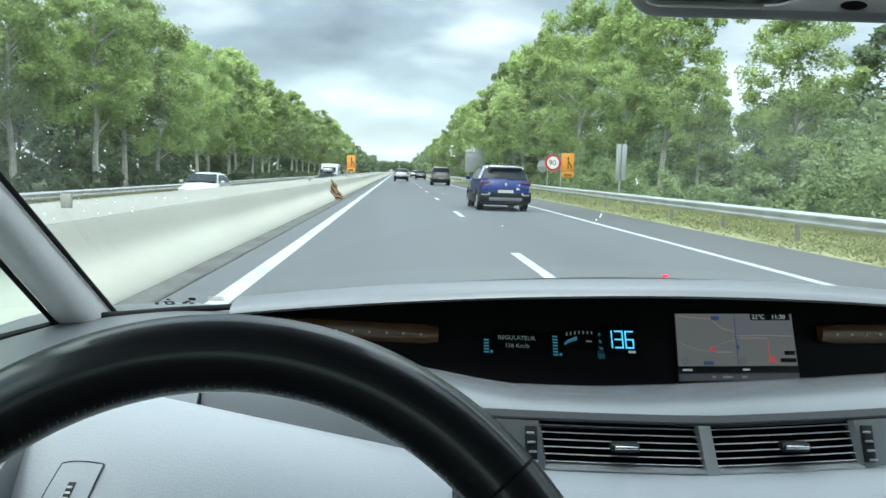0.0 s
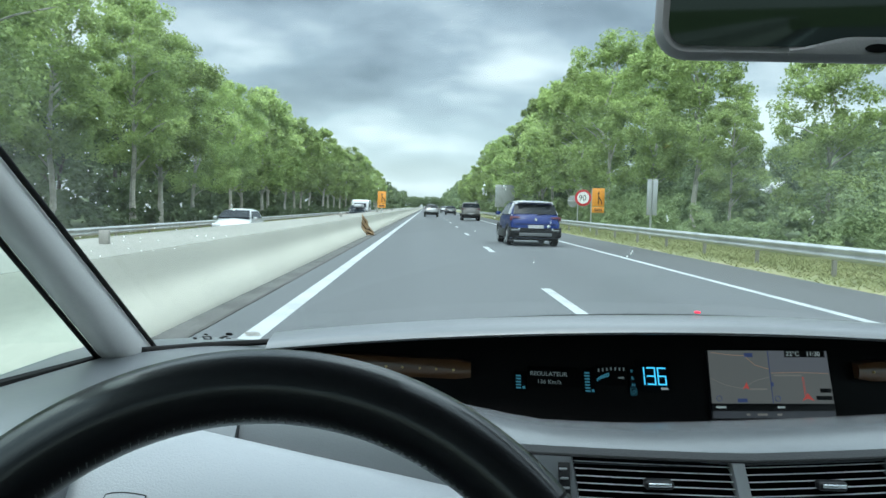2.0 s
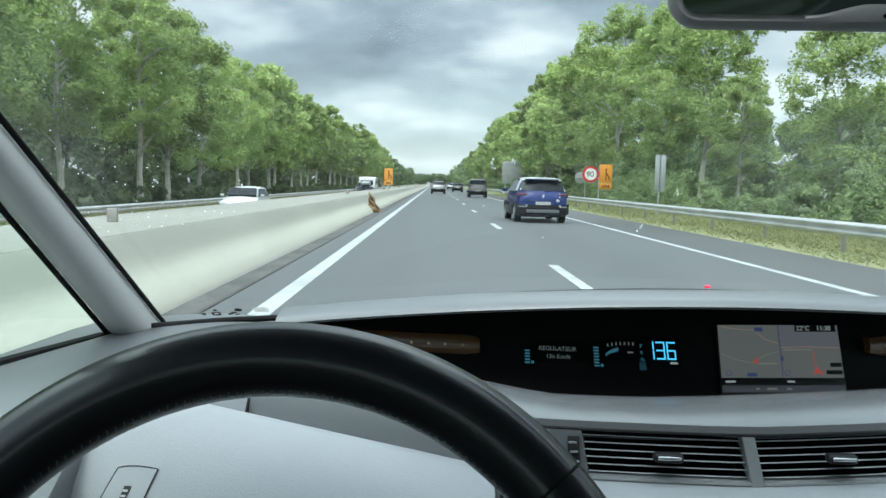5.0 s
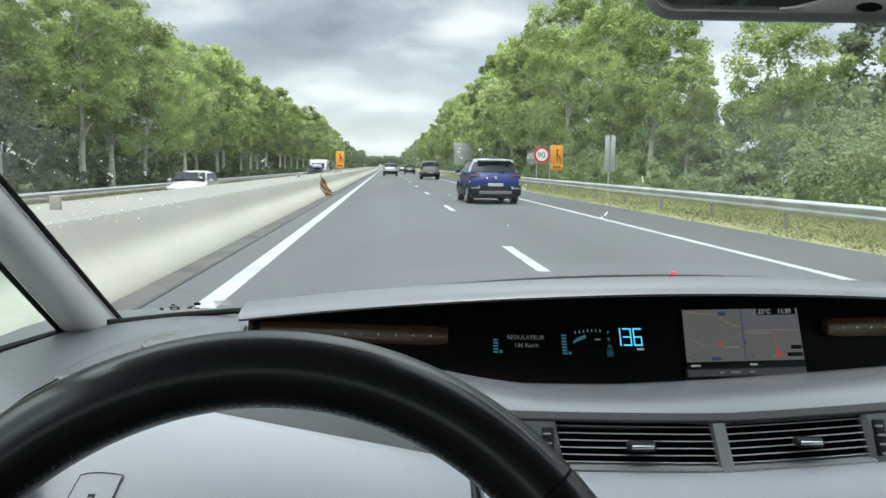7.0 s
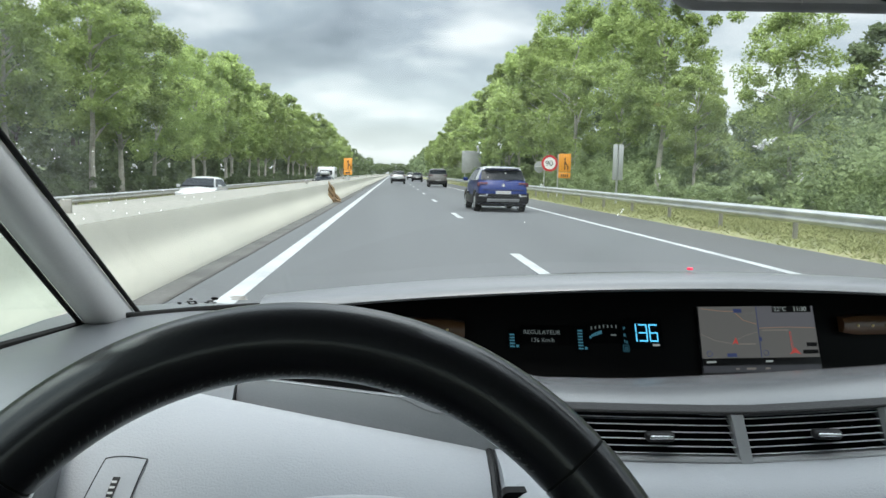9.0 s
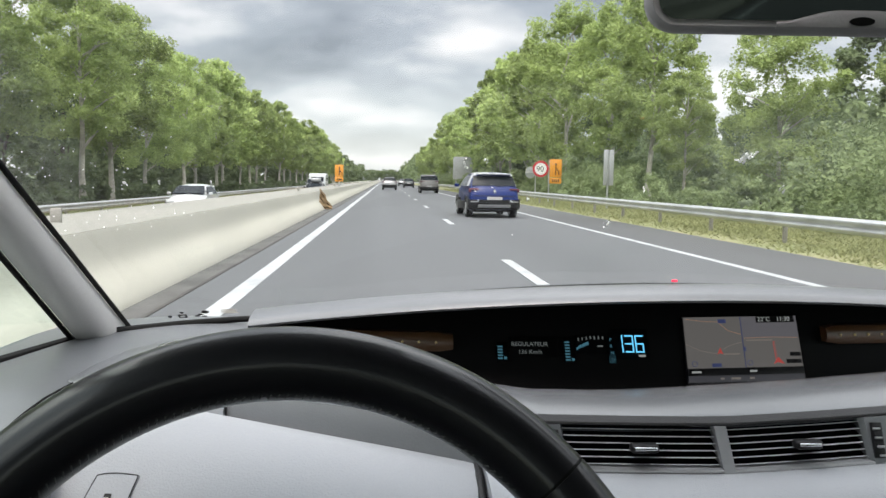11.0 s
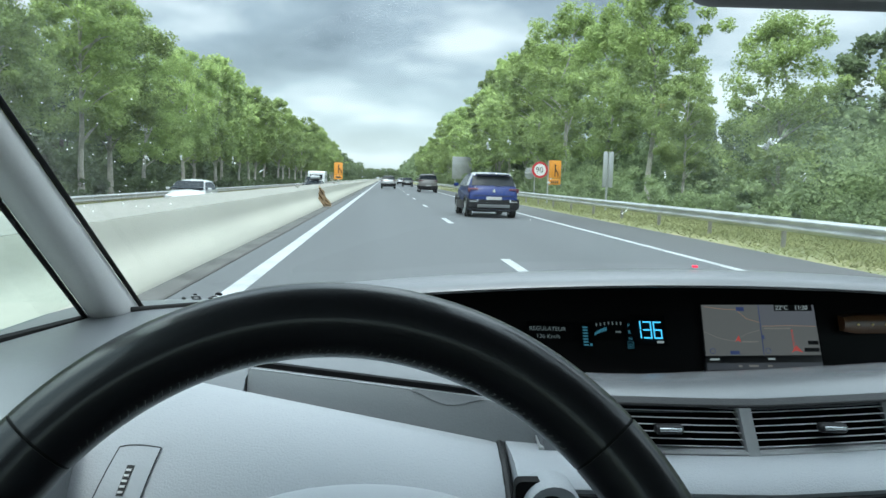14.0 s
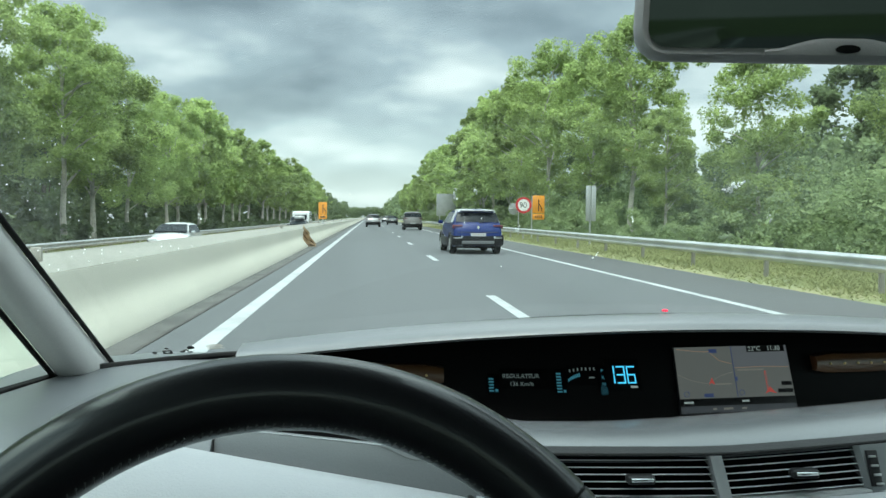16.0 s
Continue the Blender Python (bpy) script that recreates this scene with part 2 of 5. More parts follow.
TRIM = material("pillar_trim", (0.17, 0.17, 0.17), 0.7, grain=0.08, scale=300, bump=0.15, bump_scale=500)
BLACK = material("black_plastic", (0.008, 0.008, 0.009), 0.5, grain=0.2, scale=200, bump=0.08, bump_scale=400, spec=0.3)
RECESS = material("display_recess_black", (0.003, 0.003, 0.0035), 0.5, grain=0.2, scale=100, spec=0.12)
LEATHER = material("black_leather", (0.0055, 0.0062, 0.0085), 0.40, grain=0.3, scale=160, bump=0.05, bump_scale=600, blotch=0.3, blotch_scale=9, spec=0.3, coat=0.48)
LEATHER.node_tree.nodes["Principled BSDF"].inputs["Coat Roughness"].default_value = 0.13
VENT_BLACK = material("matt_vent_black", (0.004, 0.004, 0.0045), 0.95, grain=0.2, scale=100, spec=0.0)
SLAT_EDGE = material("bright_slat_edge", (0.62, 0.64, 0.66), 0.3, metal=0.5, grain=0.05, scale=200)
STITCH = material("grey_stitching", (0.05, 0.05, 0.052), 0.7, grain=0.2, scale=300)
SATIN = material("satin_silver", (0.357, 0.3655, 0.374), 0.35, metal=0.6, grain=0.06, scale=200)
CHROME = material("chrome", (0.75, 0.76, 0.78), 0.12, metal=1.0)
WOOD = material("walnut_trim", (0.10, 0.046, 0.018), 0.35, grain=0.4, scale=30, blotch=0.4, blotch_scale=8, stretch=(0.15, 1, 1), coat=0.5)
MIRROR_GLASS = material("mirror_glass", (0.030, 0.036, 0.034), 0.03, metal=1.0)
MIRROR_GREY = material("mirror_housing_grey", (0.24, 0.235, 0.245), 0.6, grain=0.06, scale=300, bump=0.08, bump_scale=500)
HEADLINER = material("headliner_cloth", (0.20, 0.195, 0.19), 0.95, grain=0.08, scale=300, bump=0.2, bump_scale=400)
RUBBER = material("rubber_seal", (0.008, 0.008, 0.008), 0.7, grain=0.2, scale=100, spec=0.15)
CARPET = material("dark_carpet", (0.035, 0.035, 0.038), 1.0, grain=0.3, scale=200, bump=0.4)
WINDSCREEN = glass_material("windscreen_glass", (0.95, 0.98, 0.97), 0.044, 0.05, (((0.18, 1.31, 0.16, 0.075), 0.12), ((-0.63, 1.33, 0.07, 0.16), 0.11)))
SIDE_GLASS = glass_material("side_glass", (0.86, 0.95, 0.91), 0.012, 0.2)
SPLAT = leaf_material("dried_insect_marks", (0.72, 0.74, 0.72), (0.88, 0.90, 0.88))
INK = material("black_print", (0.01, 0.01, 0.01), 0.5)
SCREEN = material("map_screen", (0.05, 0.05, 0.05), 0.3, emit=(0.45, 0.46, 0.45, 0.108))
SCREEN_SKY = material("map_screen_sky", (0.05, 0.05, 0.05), 0.3, emit=(0.42, 0.44, 0.50, 0.108))
SCREEN_DARK = material("map_screen_bar", (0.02, 0.02, 0.025), 0.3, emit=(0.10, 0.11, 0.13, 0.16))
SCREEN_BLACK = material("map_screen_black", (0.01, 0.01, 0.012), 0.3)
GLOW_WHITE = material("pale_display_segments", (0.1, 0.1, 0.1), 0.4, emit=(0.62, 0.72, 0.72, 0.20))
GLOW_BLUE = material("blue_display_segments", (0.02, 0.06, 0.1), 0.4, emit=(0.10, 0.55, 0.90, 0.75))
GLOW_LETTER = material("thin_pale_letters", (0.1, 0.1, 0.1), 0.4, emit=(0.50, 0.62, 0.64, 0.095))
GLOW_RED = material("red_map_marks", (0.2, 0.02, 0.02), 0.4, emit=(0.75, 0.12, 0.10, 0.22))
GLOW_ROAD = material("orange_map_road", (0.2, 0.1, 0.05), 0.4, emit=(0.50, 0.36, 0.28, 0.19))
MAP_INK = material("map_ink", (0.03, 0.04, 0.09), 0.4, emit=(0.04, 0.06, 0.16, 0.30))
MAP_GREY = material("map_minor_road", (0.1, 0.09, 0.08), 0.4, emit=(0.22, 0.21, 0.19, 0.30))
# glow for the reflection of a red LED in the windscreen
RED_REFLECTION = material("red_reflection_glow", (0.5, 0.02, 0.04), 0.3, emit=(0.9, 0.05, 0.12, 0.48))
GOLD = material("brass_studs", (0.55, 0.40, 0.18), 0.3, metal=0.8)
BLUE_PAINT = material("blue_car_paint", (0.005, 0.019, 0.118), 0.40, spec=0.22, coat=0.12, grain=0.05, scale=300)
GREY_PAINT = material("light_grey_roof_paint", (0.36, 0.375, 0.385), 0.35, metal=0.2, coat=0.3, grain=0.04, scale=200)
TAUPE_PAINT = material("grey_brown_car_paint", (0.13, 0.125, 0.12), 0.35, metal=0.3, coat=0.6, grain=0.04, scale=200)
SILVER_PAINT = material("silver_car_paint", (0.24, 0.245, 0.25), 0.32, metal=0.4, coat=0.6, grain=0.04, scale=200)
DARK_PAINT = material("dark_green_car_paint", (0.025, 0.035, 0.033), 0.3, metal=0.2, coat=0.6, grain=0.04, scale=200)
WHITE_PAINT = material("white_car_paint", (0.52, 0.54, 0.55), 0.35, coat=0.5, grain=0.03, scale=200)
CAR_GLASS = material("dark_car_glass", (0.012, 0.016, 0.02), 0.2, grain=0.1, scale=5, spec=0.10)
TAIL_LAMP = material("red_tail_lamp", (0.055, 0.005, 0.014), 0.5, spec=0.25)
HEAD_LAMP = material("clear_head_lamp", (0.75, 0.77, 0.78), 0.12, coat=0.6)
PLATE = material("white_plate", (0.30, 0.31, 0.32), 0.5, grain=0.05, scale=40)
ORANGE = material("orange_works_sign", (0.72, 0.30, 0.035), 0.5, grain=0.06, scale=20, blotch=0.1, blotch_scale=2)
SIGN_BACK = material("grey_sign_back", (0.36, 0.38, 0.38), 0.5, metal=0.3, grain=0.1, scale=10, blotch=0.15, blotch_scale=1.5)
SIGN_RED = material("red_sign_ring", (0.50, 0.03, 0.04), 0.45, grain=0.05, scale=20)
SIGN_WHITE = material("white_sign_face", (0.72, 0.73, 0.72), 0.5, grain=0.04, scale=20)
# barrier top colour, lowered to offset the strong light from overhead
BARRIER_TOP_DIM = material("dimmed_barrier_concrete", (0.235, 0.232, 0.205), 0.95, grain=0.3, scale=16, bump=0.3, blotch=0.6, second=(0.17, 0.168, 0.148), blotch_scale=0.6, stretch=(1, 0.2, 1))

# ---- mesh helpers ----
def mesh_of(bm, material_, smooth=True, name="mesh"):
    me = bpy.data.meshes.new(name)
    bmesh.ops.recalc_face_normals(bm, faces=bm.faces)
    bm.to_mesh(me)
    bm.free()
    if smooth:
        me.shade_smooth()
        me.set_sharp_from_angle(angle=radians(38))
    me.materials.append(material_)
    return me


def part(name, bm, material_, parent=None, label="", smooth=True):
    """Links a bmesh as one mesh object under a thing or a part."""
    ob = new(name, mesh_of(bm, material_, smooth, name))
    ob.parent = parent
    return tagged(ob, label)


def thing(name, label, category, group="", kind="", at=None):
    ob = new(name)
    ob.empty_display_size = 0.1
    if at:
        ob.matrix_basis = at
    return tagged(ob, label, category, group, kind)


def loft(rings, closed=True, caps=True, bm=None):
    """A skin over rings of equal length."""
    bm = bm or bmesh.new()
    vs = [[bm.verts.new(p) for p in ring] for ring in rings]
    n = len(vs[0])
    for a, b in zip(vs, vs[1:]):
        for i in range(n if closed else n - 1):
            j = (i + 1) % n
            bm.faces.new((a[i], a[j], b[j], b[i]))
    if caps and closed:
        bm.faces.new(vs[0])
        bm.faces.new(vs[-1])
    return bm


def block(size, centre=(0, 0, 0), bevel=0.0, segments=2, turn=None, bm=None):
    """A bevelled block."""
    own = bmesh.new()
    bmesh.ops.create_cube(own, size=1.0)
    bmesh.ops.scale(own, vec=size, verts=own.verts)
    if bevel:
        bmesh.ops.bevel(own, geom=own.edges[:], offset=bevel, segments=segments, affect="EDGES", profile=0.5)
    m = Matrix.Translation(centre) @ (turn or Matrix())
    bmesh.ops.transform(own, matrix=m, verts=own.verts)
    if bm is None:
        return own
    me = bpy.data.meshes.new("tmp")
    own.to_mesh(me)
    own.free()
    bm.from_mesh(me)
    bpy.data.meshes.remove(me)
    return bm


def tube(points, radius, sides=10, bm=None, caps=True):
    """A round bar along points; radius may be a list."""
    pts = [Vector(p) for p in points]
    rad = radius if isinstance(radius, (list, tuple)) else [radius] * len(pts)
    rings = []
    for i, p in enumerate(pts):
        d = (pts[min(i + 1, len(pts) - 1)] - pts[max(i - 1, 0)]).normalized()
        u = d.cross(Vector((0, 0, 1)) if abs(d.z) < 0.9 else Vector((1, 0, 0))).normalized()
        v = d.cross(u)
        rings.append([p + rad[i] * (math.cos(a) * u + math.sin(a) * v) for a in (2 * math.pi * k / sides for k in range(sides))])
    return loft(rings, True, caps, bm)


def disc(radius, depth, sides=24, m=None, bevel=0.0):
    bm = bmesh.new()
    bmesh.ops.create_cone(bm, cap_ends=True, segments=sides, radius1=radius, radius2=radius, depth=depth)
    if bevel:
        rim = [e for e in bm.edges if abs(e.verts[0].co.z - e.verts[1].co.z) < 1e-6]
        bmesh.ops.bevel(bm, geom=rim, offset=bevel, segments=2, affect="EDGES", profile=0.5)
    if m:
        bmesh.ops.transform(bm, matrix=m, verts=bm.verts)
    return bm


def span(a, b, n):
    return [a + (b - a) * i / (n - 1) for i in range(n)]


def strip(name, x0, x1, y0, y1, z, material_, label, kind="structure", thick=0.0, category="", steps=2):
    """A long flat band along the road."""
    rings = []
    for y in span(y0, y1, steps):
        rings.append([(x0, y, z), (x1, y, z), (x1, y, z - max(thick, 0.02)), (x0, y, z - max(thick, 0.02))])
    return tagged(part(name, loft(rings), material_, smooth=False), label, category, kind=kind)


# ---- ground and motorway ----
NEAR, FAR, OPP = -60.0, 900.0, -0.56  # the oncoming carriageway lies lower
ground_bm = bmesh.new()
gx = [-2500, -900, -300, -90, -40, -22, -16.5, -13.2, -4.6, -3.2, 0, 7.6, 9.2, 11.0, 14, 20, 45, 120, 400, 1200, 2500]
gy = [-2500, -600, -150, -60, 0, 40, 80, 140, 220, 400, 700, 1100, 1800, 2600, 3600]
grid = [[ground_bm.verts.new((x, y, -0.06 + (-0.10 if x > 7.6 else (-0.66 if x < -4 else 0)) + (0.12 if abs(x) > 40 else 0))) for x in gx] for y in gy]
for r0, r1 in zip(grid, grid[1:]):
    for i in range(len(gx) - 1):
        ground_bm.faces.new((r0[i], r0[i + 1], r1[i + 1], r1[i]))
tagged(part("ground", ground_bm, FIELD), "green rough grass fields reaching to the horizon", "ground", kind="structure")

strip("road", -2.42, 5.42, NEAR, FAR, 0.0, ASPHALT, "grey asphalt motorway carriageway with two lanes", thick=0.1, category="road")
strip("road_shoulder", 5.42, 7.45, NEAR, FAR, -0.004, SHOULDER, "darker asphalt hard shoulder beside the slow lane", thick=0.1, category="road")
strip("road_opposite", -11.6, -4.62, NEAR, FAR, OPP, ASPHALT, "grey asphalt carriageway of the oncoming traffic", thick=0.1, category="road")
strip("road_gutter", -2.85, -2.42, NEAR, FAR, 0.006, DIRT, "strip of brown dirt and grit along the median barrier", thick=0.1, category="road")
strip("road_edge_grit", -2.445, -2.40, NEAR, FAR, 0.009, GRIT, "dark joint between the asphalt and the gutter", thick=0.1, category="road")
strip("verge", 7.45, 11.5, NEAR, FAR, -0.03, VERGE, "verge of dry and green grass beside the shoulder", thick=0.1, category="grass verge")
strip("verge_opposite", -17.5, -11.6, NEAR, FAR, OPP - 0.03, DRY_EARTH, "brown earth verge beyond the oncoming lanes", thick=0.1, category="grass verge")
for nm, x, w in (("line_median", -1.86, 0.21), ("line_edge", 5.26, 0.16), ("line_opposite", -5.25, 0.18), ("line_opposite_edge", -11.2, 0.18)):
    strip("road_" + nm, x - w / 2, x + w / 2, NEAR, FAR, 0.005 + (OPP if x < -4 else 0), LINE, "continuous white painted edge line on asphalt", thick=0.0, category="road marking")
# broken lane line: three metre strokes every thirteen metres
stroke_bm = block((0.16, 3.0, 0.012), (0, 0, 0), 0.0)
stroke = part("lane_stroke", stroke_bm, LINE, smooth=False)
tagged(stroke, "short white painted lane stroke on grey asphalt", "road marking", "broken lane line", "structure")
stroke.location = (1.71, 11.0, 0.0)
for i in range(-3, 34):
    if i:
        copy_thing(stroke, pose(1.71, 11.0 + 13 * i, 0.0))
for i in range(-3, 30):
    copy_thing(stroke, pose(-8.0, 12 + 13 * i, OPP))

# median barrier: cast segments with a sloped foot and a broad top
BAR = [(-2.72, 0.0), (-2.73, 0.07), (-2.865, 0.25), (-2.935, 0.335), (-2.985, 0.41), (-3.008, 0.48), (-3.03, 0.58), (-3.05, 0.71), (-3.06, 0.74), (-4.57, 0.74), (-4.60, 0.71), (-4.62, 0.2), (-4.64, -0.60), (-3.4, -0.60), (-3.2, -0.05)]
barrier = thing("median_barrier", "long pale beige concrete median barrier with stained foot", "barrier", kind="structure")
seg_me = mesh_of(loft([[(x, y, z) for x, z in BAR] for y in (0.0006, 5.9994)]), CONCRETE, True, "segment")
for i in range(-8, 90):
    s = new("barrier_segment", seg_me)
    s.parent, s.location = barrier, (0, 6 * i, 0)
for i in range(14):
    part("delineator", block((0.12, 0.05, 0.16), (-3.9, 9 + 24 * i, 0.822), 0.012), POST, barrier, "small grey reflector on the barrier top")
# darker strip on the barrier top, its colour tones down the sky light
strip("barrier_top_dimmed", -4.56, -3.065, NEAR, FAR, 0.744, BARRIER_TOP_DIM, "grey strip along the top of the median barrier, darkened against the sky light", thick=0.02, category="barrier")
far_bar = part("barrier_far_run", loft([[(x, y, z) for x, z in BAR] for y in (540.0, FAR)]), CONCRETE, barrier)


def guard_rail(name, x, y0, y1, face, label, top=0.66, pitch=4.0):
    """W-profile beam on posts; face: the side that looks to the traffic."""
    g = thing(name, label, "guard rail", kind="structure")
    w = [(0.0, 0.0), (0.025, 0.03), (0.07, 0.055), (0.075, 0.085), (0.02, 0.13), (0.015, 0.16), (0.02, 0.18), (0.075, 0.225), (0.07, 0.255), (0.025, 0.28), (0.0, 0.31)]
    ring = [(x - face * 0.0 + face * a, top - 0.31 + b) for a, b in w] + [(x - face * 0.006 + face * a, top - 0.31 + b) for a, b in reversed(w)]
    part("beam", loft([[(a, y, b) for a, b in ring] for y in span(y0, y1, 30)]), STEEL, g, "grey galvanised steel beam")
    post_me = mesh_of(block((0.10, 0.06, top + 0.08), (x - face * 0.07, 0, (top - 0.12) / 2), 0.006), POST, True, "post")
    y = y0 + 1
    while y < min(y1, 200):
        p = new("post", post_me)
        p.parent, p.location = g, (0, y, 0)
        y += pitch
    return g


guard_rail("guard_rail", 8.75, -40, 700, -1, "galvanised steel guard rail on posts beside the verge")
opp_rail = guard_rail("guard_rail_opposite", -13.3, -40, 700, 1, "galvanised steel guard rail beyond the oncoming lanes", top=0.68)
opp_rail.location.z = OPP - 0.03

# ---- trees and shrubs ----
rng = np.random.default_rng(7)


def leaf_mesh(name, centres, radii, per, size, material_, squash=0.8, core=0):
    """Leaves scattered round clump centres: bent two-face blades, each at its own angle, with core larger ones deep inside each clump."""
    c, r = np.repeat(np.asarray(centres, float), per, 0), np.repeat(np.asarray(radii, float), per)
    depth, s = rng.uniform(0.35, 1.0, len(r)) ** 0.6, size * rng.uniform(0.55, 1.4, len(r))
    if core:
        c = np.concatenate((c, np.repeat(np.asarray(centres, float), core, 0)))
        r = np.concatenate((r, np.repeat(np.asarray(radii, float), core)))
        n2 = len(r) - len(depth)
        depth, s = np.concatenate((depth, rng.uniform(0.0, 0.62, n2))), np.concatenate((s, size * rng.uniform(2.0, 3.2, n2)))
    n = len(r)

    def unit(v):
        return v / np.maximum(np.linalg.norm(v, axis=1), 1e-6)[:, None]

    d = unit(rng.normal(size=(n, 3)))
    pos = c + d * (r * depth)[:, None] * np.array((1, 1, squash))
    u = unit(rng.normal(size=(n, 3)) * np.array((1, 1, 0.6)))
    w = unit(np.cross(u, rng.normal(size=(n, 3))))
    up, s = np.cross(u, w), s[:, None]
    verts = np.stack((pos - u * s * 0.5, pos + w * s * 0.33 + up * s * 0.08, pos + u * s * 0.55, pos - w * s * 0.33 + up * s * 0.08), 1).reshape(-1, 3)
    k = np.arange(n)[:, None] * 4
    faces = np.stack((k + np.array((0, 1, 2)), k + np.array((0, 2, 3))), 1).reshape(-1, 3)
    me = bpy.data.meshes.new(name)
    me.from_pydata(verts.tolist(), [], faces.tolist())
    me.materials.append(material_)
    return me


def crown_points(n, height, low, spread, ragged=0.25):
    """Clump centres in an uneven crown between low and height."""
    pts, rad = [], []
    while len(pts) < n:
        t = rng.uniform(0, 1)
        z = low + (height - low) * t
        prof = math.sin(math.pi * (0.12 + 0.80 * t)) ** 0.7
        a, r = rng.uniform(0, 2 * math.pi), math.sqrt(rng.uniform(0.12, 1))
        lump = 1 + ragged * math.sin(3 * a + 5 * t) + rng.normal() * 0.16
        R = spread * prof * r * lump
        pts.append((R * math.cos(a), R * math.sin(a), z))
        rad.append(rng.uniform(0.55, 1.1) * spread * 0.27)
    return pts, rad


def tree_thing(label, height, low, spread, leaf, bark, clumps=110, per=112, size=0.25, group="trees along the motorway", trunk_r=0.20, core=10):
    t = thing("tree", label, "tree", group)
    bend = [(rng.normal() * 0.12, rng.normal() * 0.12) for _ in range(6)]
    zs = span(-0.2, height * 0.82, 6)
    line = [(bend[i][0] * i * 0.5, bend[i][1] * i * 0.5, z) for i, z in enumerate(zs)]
    bm = tube(line, [trunk_r * (1.25 if i == 0 else 1 - 0.15 * i) for i in range(6)], 8)
    pts, rad = crown_points(clumps, height, low, spread)
    for p in pts[:12]:
        z0 = max(low * 0.75, p[2] - rng.uniform(1.0, 2.5))
        f = z0 / zs[-1] * 5
        base = Vector((bend[min(5, int(f))][0] * f * 0.5, bend[min(5, int(f))][1] * f * 0.5, z0))
        end = Vector(p)
        tube([base, base.lerp(end, 0.5) + Vector((0, 0, 0.2)), end], [trunk_r * 0.38, trunk_r * 0.25, 0.02], 5, bm)
    part("trunk", bm, bark, t, "pale bare trunk with a few limbs")
    c = new("crown", leaf_mesh("crown", pts, rad, per, size, leaf, core=core))
    c.parent = t
    return t


def scatter(proto, places):
    """The prototypes stand at the first places; the rest are copies, turned and sized a little."""
    for i, (x, y, s, turn) in enumerate(places):
        src = proto[i % len(proto)]
        m = Matrix.Translation((x, y, 0 if x > 0 else OPP - 0.1)) @ Matrix.Rotation(turn, 4, "Z")
        if i < len(proto):
            src.matrix_basis = m
            src.scale = (s, s, s)
        else:
            c = copy_thing(src, m)
            c.scale = (s * random.uniform(0.94, 1.06), s * random.uniform(0.94, 1.06), s)


TALL_LABEL, WOOD_LABEL = "tall broad-leaved roadside tree with a light green crown", "dense dark green woodland tree behind the verge"
tall_near = [tree_thing(TALL_LABEL, 14.5, h_, w_, LEAF_A, BARK, 125, 210, 0.17, core=14) for h_, w_ in ((4.2, 3.5), (3.4, 3.9), (4.6, 3.3))]
tall = [tree_thing(TALL_LABEL, 14.5, h_, w_, LEAF_A, BARK, 110, 66, 0.31, core=9) for h_, w_ in ((4.2, 3.5), (3.4, 3.8), (4.6, 3.4))]
wood = [tree_thing(WOOD_LABEL, 12.0, 1.2, w_, LEAF_B, DARK_BARK, 80, 85, 0.34, "woodland trees", core=8) for w_ in (3.6, 4.0, 4.4)]

near_places, far_places = [], []
y = 15.0
while y < 300:
    place = (-18.2 + random.uniform(-0.7, 0.7), y + random.uniform(-0.8, 0.8), random.uniform(0.74, 0.98), random.uniform(0, 6.28))
    (near_places if y < 70 else far_places).append(place)
    y += 7.6 if y < 120 else 9
y = 19.0
while y < 300:
    size_ = random.uniform(0.42, 0.60) if y < 42 else (0.90 if y < 58 else (random.uniform(0.86, 1.08) if y < 170 else random.uniform(0.75, 0.95)))
    place = (14.6 + random.uniform(-0.8, 0.8), y + random.uniform(-1, 1), size_, random.uniform(0, 6.28))
    (near_places if y < 70 else far_places).append(place)
    y += 8.8 if y < 120 else 10
random.shuffle(near_places), random.shuffle(far_places)
scatter(tall_near, near_places)
scatter(tall, far_places)
behind = []
for y in range(8, 260, 8):
    behind.append((-26 + random.uniform(-2, 2), y + random.uniform(-3, 3), random.uniform(0.75, 1.05), random.uniform(0, 6.28)))
    behind.append((20.5 + random.uniform(-2, 2), y + random.uniform(-3, 3), random.uniform(0.45, 0.68) if y < 60 else random.uniform(0.6, 0.9), random.uniform(0, 6.28)))
scatter(wood, behind)

# shrubs at the foot of the trees: many overlapping plants
def hedge(name, x0, x1, y0, y1, h0, h1, n, leaf, size, label, per=66, core=8):
    cs, rs = [], []
    for i in range(n):
        x, yy = random.uniform(x0, x1), y0 + (y1 - y0) * (i + random.random()) / n
        swell = 0.5 + 0.75 * noise.noise(Vector((x * 0.3, yy * 0.13, h1)))
        h = h0 + (h1 - h0) * max(0.0, min(1.0, swell + random.gauss(0, 0.16)))
        for k in range(3):
            cs.append((x + random.uniform(-0.7, 0.7), yy + random.uniform(-0.9, 0.9), h * (0.22 + 0.28 * k)))
            rs.append(random.uniform(0.45, 0.85) * max(0.6, h * 0.36))
    ob = new(name, leaf_mesh(name, cs, rs, per, size, leaf, core=core))
    ob.location.z = 0 if x0 > 0 else OPP
    return tagged(ob, label, "shrubs", kind="stuff")


hedge("roadside_shrubs", 11.6, 14.8, 8, 60, 0.9, 3.7, 90, LEAF_C, 0.105, "tangled light green shrubs behind the guard rail", 210, 12)
hedge("roadside_shrubs", 11.6, 14.8, 60, 240, 1.0, 3.5, 130, LEAF_C, 0.27, "tangled light green shrubs behind the guard rail", 70)
